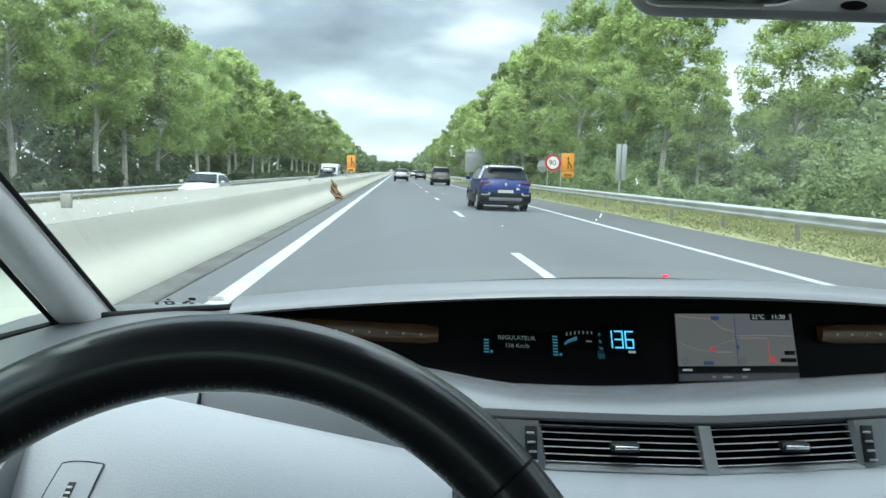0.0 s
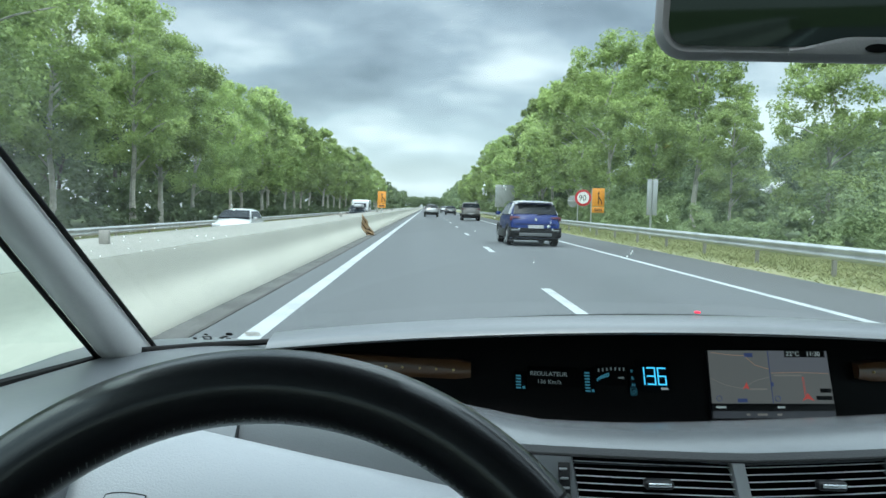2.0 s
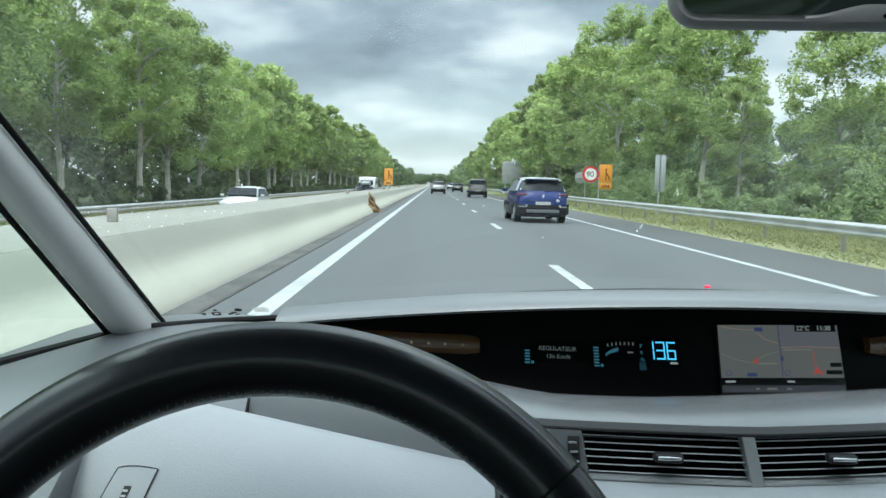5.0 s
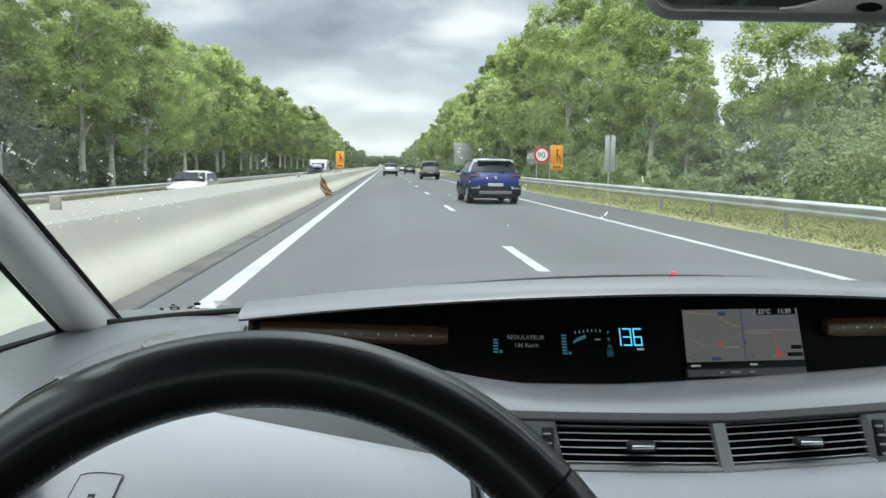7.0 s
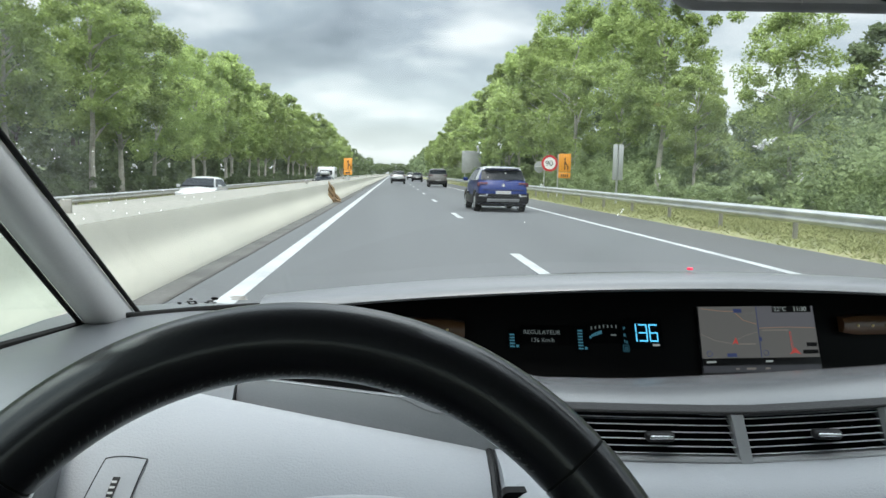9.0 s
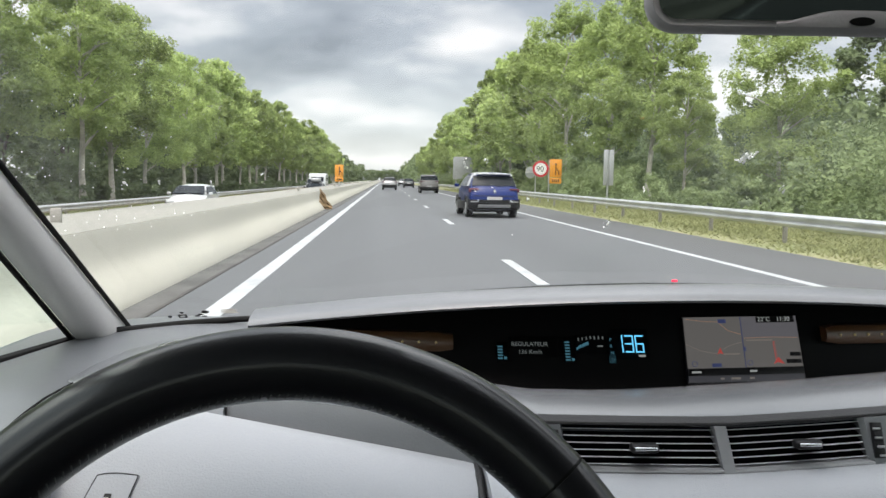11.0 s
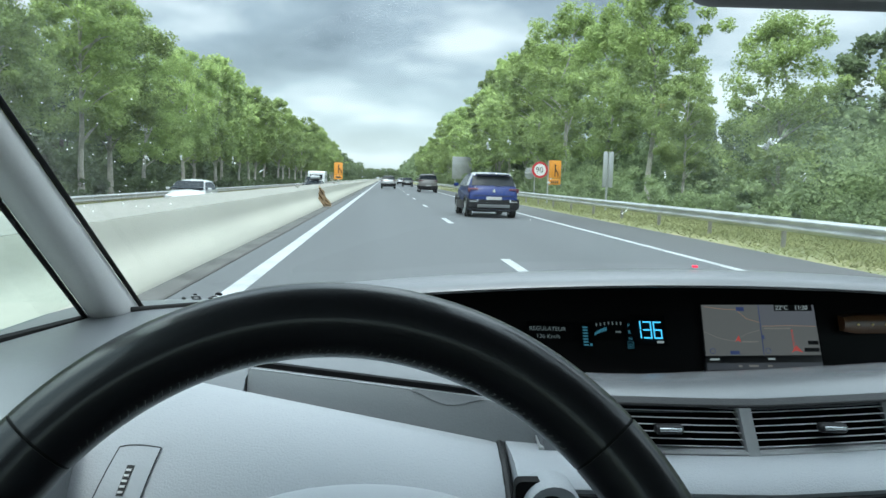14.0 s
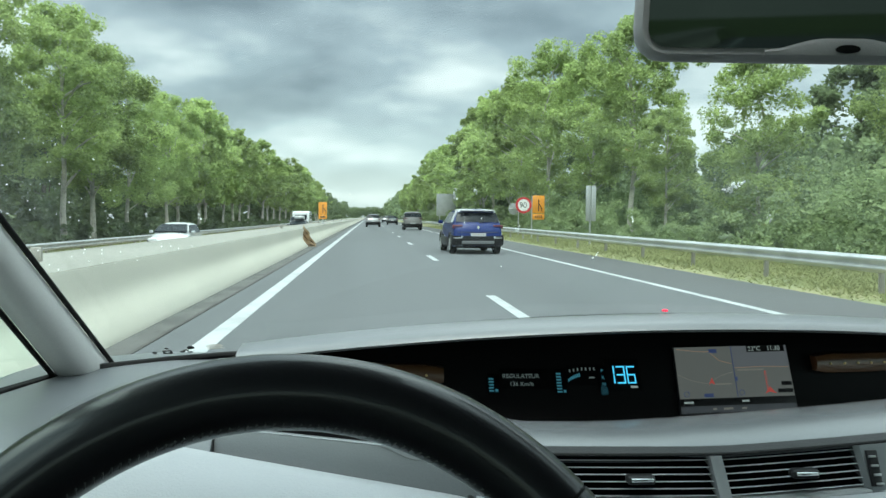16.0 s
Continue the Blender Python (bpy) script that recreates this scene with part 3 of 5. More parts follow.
hedge("roadside_shrubs", -18.5, -16.8, 8, 240, 0.5, 1.5, 150, LEAF_B, 0.2, "dark green undergrowth below the roadside trees")

hedge("woodland_edge", 16.5, 21, 6, 110, 2.6, 6.0, 120, LEAF_B, 0.24, "dark green woodland undergrowth behind the shrubs", 120)
hedge("woodland_edge", -24.5, -21, 6, 130, 2.2, 4.6, 110, LEAF_B, 0.30, "dark green woodland undergrowth behind the row of trees", 80)

hedge("woodland_edge", 23, 29, 6, 120, 3.4, 7.0, 90, LEAF_B, 0.5, "dark green woodland behind the verge")

# woods closing the straight in the distance
def far_wood(name, x0, x1, y0, y1, h, n, label):
    cs = [(random.uniform(x0, x1), random.uniform(y0, y1), random.uniform(0.1, 0.85) * h) for _ in range(n)]
    ob = new(name, leaf_mesh(name, cs, [random.uniform(0.18, 0.3) * h for _ in cs], 60, 1.5, LEAF_B))
    return tagged(ob, label, "woodland", kind="stuff")


far_wood("far_wood", -34, -17, 290, 620, 13, 240, "distant dark green roadside woods")
far_wood("far_wood", 13, 30, 290, 620, 13, 240, "distant dark green roadside woods")
far_wood("far_wood", -60, 60, 905, 960, 13, 420, "hazy line of woods at the end of the straight")

# grass on the verges: single blades, dry and green, thicker away from the asphalt
def grass(name, x0, x1, y0, y1, n, tall_, label):
    verts, faces = [], []
    for _ in range(n):
        f = random.random() ** 0.6
        x, yy = x0 + (x1 - x0) * f, y0 + (y1 - y0) * random.random() ** 1.6
        lump = 0.5 + 0.9 * noise.noise(Vector((x * 0.5, yy * 0.25, 3.0)))
        h = tall_ * random.uniform(0.5, 1.0) * (0.45 + 0.55 * f) * max(0.35, 0.6 + lump)
        a, w = random.uniform(0, math.pi), random.uniform(0.012, 0.03) * (1 + yy / 40)
        lean = (random.gauss(0, 0.12), random.gauss(0, 0.12))
        k = len(verts)
        g = -0.04 + (OPP if x < -4 else 0)
        verts += [(x - w * math.cos(a), yy - w * math.sin(a), g), (x + w * math.cos(a), yy + w * math.sin(a), g), (x + lean[0], yy + lean[1], g + h)]
        faces.append((k, k + 1, k + 2))
    me = bpy.data.meshes.new(name)
    me.from_pydata(verts, [], faces)
    me.materials.append(GRASS)
    return tagged(new(name, me), label, "grass", kind="stuff")


grass("verge_grass", 7.5, 11.8, 8, 110, 46000, 0.17, "dry and green grass on the verge")
grass("verge_grass", -12.4, -17.0, 20, 110, 16000, 0.35, "dry grass beyond the oncoming lanes")

# ---- the people carrier: shell ----
XC = 0.134


def dx2(x):
    return (x - XC) ** 2


car = thing("people_carrier", "grey people carrier seen from its driver seat", "car")


def glass_y(x, z):
    return 1.046 + (1.31 - z) / 0.63 - 0.16 * dx2(x)


ws = bmesh.new()
wx, wz = span(-0.66, 0.928, 15), span(1.035, 1.56, 8)
rows_ = [[ws.verts.new((x * 1.0, glass_y(x, z), z)) for x in wx] for z in wz]
for a, b in zip(rows_, rows_[1:]):
    for i in range(len(wx) - 1):
        ws.faces.new((a[i], a[i + 1], b[i + 1], b[i]))
bmesh.ops.solidify(ws, geom=ws.faces[:], thickness=0.004)
screen = part("windscreen", ws, WINDSCREEN, car, "raked windscreen with dust and insect marks")
screen.visible_shadow = False


def pillar(sign, name):
    """Front pillar with a rounded inner face and black seals along both glasses."""
    def mx(x):
        return x if sign < 0 else 2 * XC - x
    rings, seal_in, seal_out = [], [], []
    for s in span(-0.06, 0.86, 12):
        i = Vector((-0.659, 1.362 - s, 1.036 + 0.63 * s))
        o = Vector((-0.702, 1.280 - s, 1.033 + 0.71 * s))
        bulge = Vector((0.020, -0.030, -0.010))
        pts = [i.lerp(o, k / 10) + bulge * math.sin(math.pi * k / 10) ** 0.7 for k in range(11)]
        pts += [o + Vector((0.0, 0.05, 0.0)), i.lerp(o, 0.5) + Vector((-0.03, 0.085, 0.0)), i + Vector((-0.024, 0.05, 0.0))]
        rings.append([(mx(q.x), q.y, q.z) for q in pts])
        seal_in.append((mx(i.x + 0.004), i.y + 0.002, i.z))
        seal_out.append((mx(o.x - 0.004), o.y - 0.003, o.z))
    p = part(name, loft(rings), PILLAR, car, "grey textured front pillar trim")
    part("seal", tube(seal_in, 0.0034, 8), RUBBER, p, "black rubber seal")
    part("seal", tube(seal_out, 0.0036, 8), RUBBER, p, "black rubber seal")


pillar(-1, "front_pillar")
pillar(1, "front_pillar")
# shell below the windows, roof, tail
W = 0.93
for sgn in (-1, 1):
    x = XC + sgn * W
    part("side_panel", block((0.05, 3.4, 0.70), (x, -0.35, 0.645), 0.02), TRIM, car, "grey door and side lining below the windows")
    part("door_sill_trim", block((0.10, 2.9, 0.05), (x - sgn * 0.05, -0.15, 0.975), 0.02), DASH, car, "grey padded sill under the side window")
    part("roof_rail_trim", block((0.14, 3.0, 0.07), (x - sgn * 0.20, -0.95, 1.60), 0.03), HEADLINER, car)
    part("middle_pillar", loft([[(XC + sgn * (w + a), y + b, z) for a, b in ((0.02, -0.06), (0.02, 0.06), (-0.03, 0.05), (-0.03, -0.05))] for w, y, z in ((0.92, -0.55, 1.0), (0.78, -0.62, 1.6))]), TRIM, car)
    part("rear_pillar", loft([[(XC + sgn * (w + a), y + b, z) for a, b in ((0.02, -0.14), (0.02, 0.14), (-0.03, 0.12), (-0.03, -0.12))] for w, y, z in ((0.92, -1.95, 1.0), (0.76, -2.0, 1.6))]), TRIM, car)
    g = bmesh.new()
    q = [g.verts.new(p) for p in ((XC + sgn * 0.925, 1.46, 1.03), (XC + sgn * 0.925, -1.95, 1.03), (XC + sgn * 0.78, -1.95, 1.58), (XC + sgn * 0.78, 0.66, 1.58))]
    g.faces.new(q)
    bmesh.ops.solidify(g, geom=g.faces[:], thickness=0.004)
    pane = part("side_window", g, SIDE_GLASS, car, "green-tinted side window")
    pane.visible_shadow = False
part("roof", block((1.62, 2.75, 0.03), (XC, -0.80, 1.655), 0.012), TRIM, car, "grey painted roof")
part("headliner", block((1.56, 2.70, 0.02), (XC, -0.80, 1.625), 0.008), HEADLINER, car, "light grey cloth headliner")
part("windscreen_header", block((1.30, 0.12, 0.035), (XC, 0.54, 1.60), 0.014, turn=Matrix.Rotation(radians(-28), 4, "X")), HEADLINER, car, "grey trim above the windscreen")
part("tail_panel", block((1.86, 0.06, 0.75), (XC, -2.06, 0.68), 0.02), TRIM, car)
part("floor_pan", block((1.84, 4.0, 0.06), (XC, -0.4, 0.30), 0.02), CARPET, car, "dark carpeted floor")
part("bulkhead", block((1.80, 0.05, 0.72), (XC, 1.52, 0.66), 0.02), BLACK, car)
rear = bmesh.new()
rear.faces.new([rear.verts.new(p) for p in ((XC - 0.8, -2.05, 1.06), (XC + 0.8, -2.05, 1.06), (XC + 0.72, -2.0, 1.58), (XC - 0.72, -2.0, 1.58))])
bmesh.ops.solidify(rear, geom=rear.faces[:], thickness=0.004)
part("rear_window", rear, SIDE_GLASS, car, "green-tinted rear window").visible_shadow = False
for sx in (-1, 1):
    for yy in (1.72, -1.18):
        wheel_ = part("wheel", disc(0.33, 0.2, 28, Matrix.Translation((XC + sx * 0.78, yy, 0.33)) @ Matrix.Rotation(radians(90), 4, "Y"), 0.03), RUBBER, car, "black road wheel")

# nose of the car, below the driver's line of sight
def nose(y):
    f = (y - 1.42) / 1.12
    w, top, low = 0.90 - 0.10 * f * f - 0.12 * max(0, f - 0.7), 0.985 - 0.16 * f - 0.12 * max(0, f - 0.8) / 0.2, 0.30 + 0.05 * f
    half = [(0.0, top), (w * 0.55, top - 0.012), (w * 0.85, top - 0.05), (w * 0.97, top - 0.13), (w, top - 0.28), (w * 0.98, low + 0.08), (w * 0.9, low)]
    return [(XC + x, y, z) for x, z in half] + [(XC - x, y, z) for x, z in reversed(half[1:])]


part("bonnet", loft([nose(y) for y in span(1.42, 2.54, 12)]), SILVER_PAINT, car, "silver-grey bonnet and wings")
part("bumper", block((1.62, 0.16, 0.28), (XC, 2.50, 0.44), 0.06, 3), TRIM, car, "dark front bumper")
for sgn in (-1, 1):
    part("head_lamp", block((0.34, 0.20, 0.16), (XC + sgn * 0.56, 2.40, 0.69), 0.05, 3), HEAD_LAMP, car, "clear head lamp")

# ---- dashboard ----
dash = thing("dashboard", "grey moulded dashboard with a black central display recess", "dashboard")
XS = span(-0.432, 0.80, 34)


def sweep_x(profile, xs=XS):
    """profile(x) gives the (y, z) outline of the section at x."""
    return loft([[(x, y, z) for y, z in profile(x)] for x in xs])


def cowl(x):
    y, z = 1.002 + 0.343 * dx2(x), 1.141 - 0.16 * dx2(x)
    return [(y + 0.03, z - 0.0045), (y + 0.006, z - 0.0040), (y + 0.001, z - 0.0026), (y - 0.001, z - 0.0002), (y + 0.002, z + 0.0035), (y + 0.009, z + 0.0066), (y + 0.020, z + 0.0088), (y + 0.036, z + 0.0106), (y + 0.052, z + 0.0112), (y + 0.062, z + 0.0106),
            (y + 0.078, z + 0.0070), (y + 0.10, z + 0.001), (y + 0.15, z - 0.008), (y + 0.25, z - 0.060), (y + 0.25, z - 0.066), (y + 0.16, z - 0.0125)]



part("cowl", sweep_x(cowl), DASH, dash, "grey soft cowl arching over the displays")


def face_y(x, z):
    """The black display face leans back from the ledge."""
    return 1.085 + 0.19 * dx2(x) + (z - 1.01) * 0.55


def recess(x):
    lip_y, lip_z = 1.009 + 0.343 * dx2(x), 1.1366 - 0.16 * dx2(x)
    low = 1.009 + 0.05 * max(0, x - 0.05)
    return [(lip_y, lip_z), (face_y(x, lip_z - 0.010), lip_z - 0.010), (face_y(x, low), low), (face_y(x, low), low - 0.02), (face_y(x, low) + 0.12, low - 0.02), (face_y(x, lip_z) + 0.03, lip_z)]


part("display_recess", sweep_x(recess), RECESS, dash, "glossy black display recess")


def lid_y(x):
    return 0.972 - 0.288 * (x + 0.43)


def ledge(x):
    yb, zb = 1.090 + 0.19 * dx2(x), 1.011 + 0.05 * max(0, x - 0.05)
    yf, zf = 0.859 + 0.23 * dx2(x), 1.0415 + 0.055 * max(0, x)
    if x < -0.10:
        f = min(1.0, (-0.10 - x) / 0.10)
        yf, zf = yf + (lid_y(x) + 0.010 - yf) * f, zf + 0.008 * f
    return [(yb, zb), (yb - 0.012, zb + 0.003), (yb - 0.04, zb + 0.008), (yf + 0.15, zf - 0.0085), (yf + 0.11, zf + 0.0015), (yf + 0.07, zf + 0.0068), (yf + 0.052, zf + 0.0066), (yf + 0.038, zf + 0.0048), (yf + 0.024, zf + 0.0016), (yf + 0.012, zf - 0.0026),
            (yf + 0.004, zf - 0.0062), (yf + 0.001, zf - 0.0092), (yf + 0.02, zf - 0.012), (yf + 0.08, zf - 0.02), (yb, zb - 0.02)]


part("ledge", sweep_x(ledge), DASH_MID, dash, "grey soft ledge below the displays")


def fascia(x):
    y0, z0 = 0.838 + 0.23 * dx2(x), 0.9985 + 0.055 * max(0, x - 0.06)
    return [(y0 + 0.02, z0), (y0, z0), (y0 - 0.015, z0 + 0.0005), (y0 - 0.035, z0 - 0.0015), (y0 - 0.052, z0 - 0.0065), (y0 - 0.060, z0 - 0.013), (y0 - 0.058, z0 - 0.021), (y0 - 0.045, z0 - 0.03), (y0 - 0.03, z0 - 0.05), (y0 - 0.03, z0 - 0.22), (y0 + 0.1, z0 - 0.22), (y0 + 0.1, z0 - 0.01)]


part("lower_fascia", sweep_x(fascia, span(-0.165, 0.80, 26)), DASH_LOW, dash, "grey lower fascia")


# the driver's lower cover: a broad sloping panel
def cover_at(x, deg):
    """A quarter ellipse falling away from the cover's upper edge."""
    t = (x + 0.75) / 0.58
    ye, ze = 0.985 - 0.10 * t + 0.02 * (t - 0.5) ** 2, 1.082 - 0.0865 * t
    ze = min(ze, 1.0445 + 0.006 * t)
    return ye - 0.17 * math.sin(radians(deg)), ze - 0.25 * (1 - math.cos(radians(deg)))


def cover(x):
    y0, z0 = cover_at(x, 0)
    return [(y0 + 0.03, z0 - 0.012), (y0 + 0.004, z0 - 0.003)] + [cover_at(x, d) for d in (2, 8, 16, 24, 32, 40, 48, 56, 64, 72, 80, 90)] + [(y0 - 0.10, z0 - 0.26), (y0 + 0.04, z0 - 0.1)]


part("driver_cover", sweep_x(cover, span(-0.575, -0.172, 16)), DASH_LOW, dash, "pale grey lower cover beside the column")


# storage lid strip above it
def lid(x):
    t = (x + 0.43) / 0.26
    y0, z0 = lid_y(x), 1.0468 - 0.0113 * t
    return [(y0 + 0.006, z0 - 0.002), (y0 + 0.002, z0), (y0 - 0.003, z0 - 0.002), (y0 - 0.012, z0 - 0.02), (y0 - 0.020, z0 - 0.07), (y0 + 0.02, z0 - 0.07), (y0 + 0.03, z0 - 0.01)]


part("storage_lid", sweep_x(lid, span(-0.428, -0.10, 10)), DASH_MID, dash, "grey storage lid under the ledge")
part("lid_gap", sweep_x(lambda x: [(lid_y(x) + 0.004, lid(x)[1][1] - 0.003), (lid_y(x) + 0.012, lid(x)[1][1] - 0.003), (lid_y(x) + 0.012, lid(x)[1][1] + 0.0052), (lid_y(x) + 0.0045, lid(x)[1][1] + 0.0050)], span(-0.428, -0.11, 10)), RECESS, dash, "dark gap above the storage lid")


# shelf between the cowl's end and the pillar
def shelf(x):
    t = (x + 0.745) / 0.32
    z = 1.030 + 0.012 * math.sin(math.pi * t)
    return [(1.46, z - 0.002), (1.36, z + 0.004), (1.2, z + 0.008), (1.05, z + 0.012), (0.96, z + 0.006), (0.93, z - 0.02), (0.93, z - 0.10), (1.46, z - 0.10)]


part("corner_shelf", sweep_x(shelf, span(-0.56, -0.430, 6)), DASH, dash, "grey dashboard corner by the front pillar")

# bolster running back from the shelf along the door
def bolster(x):
    z = shelf(x)[3][1] - 0.012
    return [(1.46, z - 0.002), (1.36, z + 0.004), (1.2, z + 0.008), (1.05, z + 0.012), (0.98, z + 0.0105), (0.94, z + 0.006), (0.90, z - 0.003), (0.86, z - 0.016), (0.82, z - 0.034), (0.77, z - 0.062), (0.70, z - 0.11), (0.60, z - 0.18), (0.60, z - 0.25), (1.46, z - 0.25)]


part("side_bolster", sweep_x(bolster, span(-0.80, -0.56, 10)), DASH, dash, "grey bolster running down beside the door")

# ---- steering wheel ----
wheel_m = Matrix.Translation((-0.313, 0.467, 1.016)) @ Matrix.Rotation(-0.473, 4, "X")
steer = thing("steering_wheel", "black leather steering wheel with stitched rim", "steering wheel")
R, r, JOINT = 0.181, 0.0192, 41.0


def rim_bm(a0, a1, n, rad, R_=R, flat_=1.12):
    rings = []
    for a in span(a0, a1, n):
        c, s = math.cos(a), math.sin(a)
        rings.append([wheel_m @ Vector(((R_ + rad * math.cos(k)) * c, -flat_ * rad * math.sin(k), (R_ + rad * math.cos(k)) * s)) for k in (2 * math.pi * j / 20 for j in range(20))])
    return loft(rings, True, True)


part("rim", rim_bm(radians(JOINT + 0.25), radians(180 - JOINT - 0.25), 70, r), LEATHER, steer, "black leather upper rim")
part("rim_grip", rim_bm(radians(-139), radians(JOINT - 0.25), 110, r), LEATHER, steer, "black leather side grip")
part("rim_grip", rim_bm(radians(180 - JOINT + 0.25), radians(221), 60, r), LEATHER, steer, "black leather side grip")
part("hub", block((0.15, 0.06, 0.13), (0, 0, 0), 0.025, 3), BLACK, steer, "black centre pad").matrix_basis = wheel_m @ Matrix.Translation((0, 0.03, -0.02))
for a in (8, 172):
    sp = block((0.10, 0.02, 0.035), (0.12 * math.cos(radians(a)), 0.02, 0.12 * math.sin(radians(a)) - 0.03), 0.008)
    bmesh.ops.transform(sp, matrix=wheel_m, verts=sp.verts)
    part("spoke", sp, BLACK, steer)
part("steering_column", tube([wheel_m @ Vector((0, 0.05, -0.02)), wheel_m @ Vector((0, 0.42, -0.02))], 0.03, 14), BLACK, steer)

# pale shroud over the column, seen through the wheel
shroud_rings = []
for y, z, w_s, h_s in ((0.60, 0.900, 0.07, 0.02), (0.63, 0.945, 0.105, 0.035), (0.68, 0.980, 0.122, 0.046), (0.74, 0.999, 0.130, 0.050), (0.79, 0.990, 0.130, 0.050), (0.86, 0.965, 0.130, 0.050)):
    shroud_rings.append([(-0.300 + w_s * math.cos(a), y, z - h_s + h_s * math.sin(a)) for a in (math.pi * 2 * k / 32 for k in range(32))])
shroud = part("column_shroud", loft(shroud_rings), DASH_LOW, dash, "pale grey shroud over the steering column")

# ---- mirror ----
mirror = thing("rear_view_mirror", "grey-framed rear-view mirror hanging from the windscreen", "mirror")


def rounded(x0, x1, z0, z1, rad, y, dip=0.0, n=7):
    """A rounded oblong in the x-z plane at depth y, its lower edge dipping in the middle."""
    out = []
    for cx, cz, a0 in ((x1 - rad, z0 + rad, -90), (x1 - rad, z1 - rad, 0), (x0 + rad, z1 - rad, 90), (x0 + rad, z0 + rad, 180)):
        for k in range(n):
            a = radians(a0 + 90 * k / (n - 1))
            out.append((cx + rad * math.cos(a), y, cz + rad * math.sin(a)))
    base = [(x0 + rad + (x1 - x0 - 2 * rad) * k / 8, y, z0 - dip * math.sin(math.pi * k / 8) ** 2) for k in range(1, 8)]
    return out + base


MX0, MX1, MZ0, MZ1 = -0.073, 0.222, 1.386, 1.458
part("housing", loft([rounded(MX0 + 0.01, MX1 - 0.01, MZ0 + 0.008, MZ1 - 0.008, 0.018, 0.768), rounded(MX0 + 0.002, MX1 - 0.002, MZ0 + 0.002, MZ1 - 0.002, 0.022, 0.755),
      rounded(MX0, MX1, MZ0, MZ1, 0.024, 0.735), rounded(MX0 + 0.001, MX1 - 0.001, MZ0 + 0.001, MZ1 - 0.001, 0.023, 0.722), rounded(MX0 + 0.005, MX1 - 0.005, MZ0 + 0.005, MZ1 - 0.005, 0.019, 0.717),
      rounded(MX0 + 0.009, MX1 - 0.009, MZ0 + 0.009, MZ1 - 0.009, 0.015, 0.718)]), MIRROR_GREY, mirror, "grey plastic housing")
part("mirror_glass", loft([rounded(MX0 + 0.0095, MX1 - 0.0095, MZ0 + 0.0095, MZ1 - 0.0095, 0.0145, 0.7165), rounded(MX0 + 0.0095, MX1 - 0.0095, MZ0 + 0.0095, MZ1 - 0.0095, 0.0145, 0.7185)]), MIRROR_GLASS, mirror, "dark mirror glass")
chin_rows = []
for x in span(0.020, 0.129, 19):
    k = max(0.0, min(1.0, (0.0545 - abs(x - 0.0745)) / 0.042))
    h = 0.0085 * k * k * (3 - 2 * k)
    chin_rows.append([(x, 0.7166, MZ0 + 0.0085 + h), (x, 0.7150, MZ0 + 0.007 + h * 0.8), (x, 0.7150, MZ0 + 0.005), (x, 0.7185, MZ0 + 0.003), (x, 0.720, MZ0 + 0.0085 + h)])
part("chin", loft(chin_rows), MIRROR_GREY, mirror)
part("dim_button", disc(0.0072, 0.003, 22, Matrix.Translation((0.0765, 0.7142, MZ0 + 0.0092)) @ Matrix.Rotation(radians(90), 4, "X") @ Matrix.Diagonal((1.15, 0.42, 1, 1))), RECESS, mirror, "black oval dimming button")
part("stalk", tube([(0.05, 0.76, 1.43), (0.05, 0.80, 1.46), (0.05, 0.835, 1.452)], 0.012, 10), MIRROR_GREY, mirror)

# turned towards the driver and a little down
pivot = Vector((-0.066, 0.717, 1.395))
turn_ = Matrix.Translation(pivot) @ Matrix.Rotation(radians(-14), 4, "Z") @ Matrix.Rotation(radians(7), 4, "X") @ Matrix.Rotation(radians(2.0), 4, "Y") @ Matrix.Translation(-pivot)
mirror.matrix_basis = turn_

# folded sun visor above the windscreen
visor = part("sun_visor", block((0.40, 0.24, 0.018), (-0.37, 0.585, 1.480), 0.008, 3, Matrix.Rotation(radians(-24), 4, "X")), HEADLINER)
tagged(visor, "folded grey cloth sun visor above the windscreen", "sun visor")

# ---- details of the dashboard ----
def flat_poly(points, depth=0.0006):
    """A thin plate from its outline, which it backs away from the viewer."""
    return loft([[Vector(p) for p in points], [Vector(p) + Vector((0, depth, depth * 0.5)) for p in points]])


def on_face(x, z, off=0.006):
    return Vector((x, face_y(x, z) - off, z + off * 0.4))


def face_rect(x0, x1, z0, z1, off=0.006):
    return flat_poly([on_face(x0, z0, off), on_face(x1, z0, off), on_face(x1, z1, off), on_face(x0, z1, off)])


def writing(text, size, m, name, material_, parent, label=""):
    """Letters in the built-in font, turned into a thin mesh."""
    cu = bpy.data.curves.new("letters", "FONT")
    cu.body, cu.size, cu.extrude = text, size, 0.0002
    tmp = bpy.data.objects.new("letters", cu)
    me = bpy.data.meshes.new_from_object(tmp)
    bpy.data.objects.remove(tmp)
    bpy.data.curves.remove(cu)
    me.materials.clear()
    me.materials.append(material_)
    me.transform(m)
    ob = new(name, me)
    ob.parent = parent
    return tagged(ob, label)


# map screen, leaning back
nav = part("map_screen", bmesh.new(), SCREEN_BLACK, dash, "lit map screen in the display recess")
NAV0, NAV_U, NAV_V = Vector((0.126, 1.085, 1.021)), Vector((0.1565, 0.005, 0.002)), Vector((0.0045, 0.042, 0.0768))
NAV_N = NAV_U.cross(NAV_V).normalized()


def nav_pt(u, v, lift=0.001):
    return NAV0 + NAV_U * u + NAV_V * v + NAV_N * lift


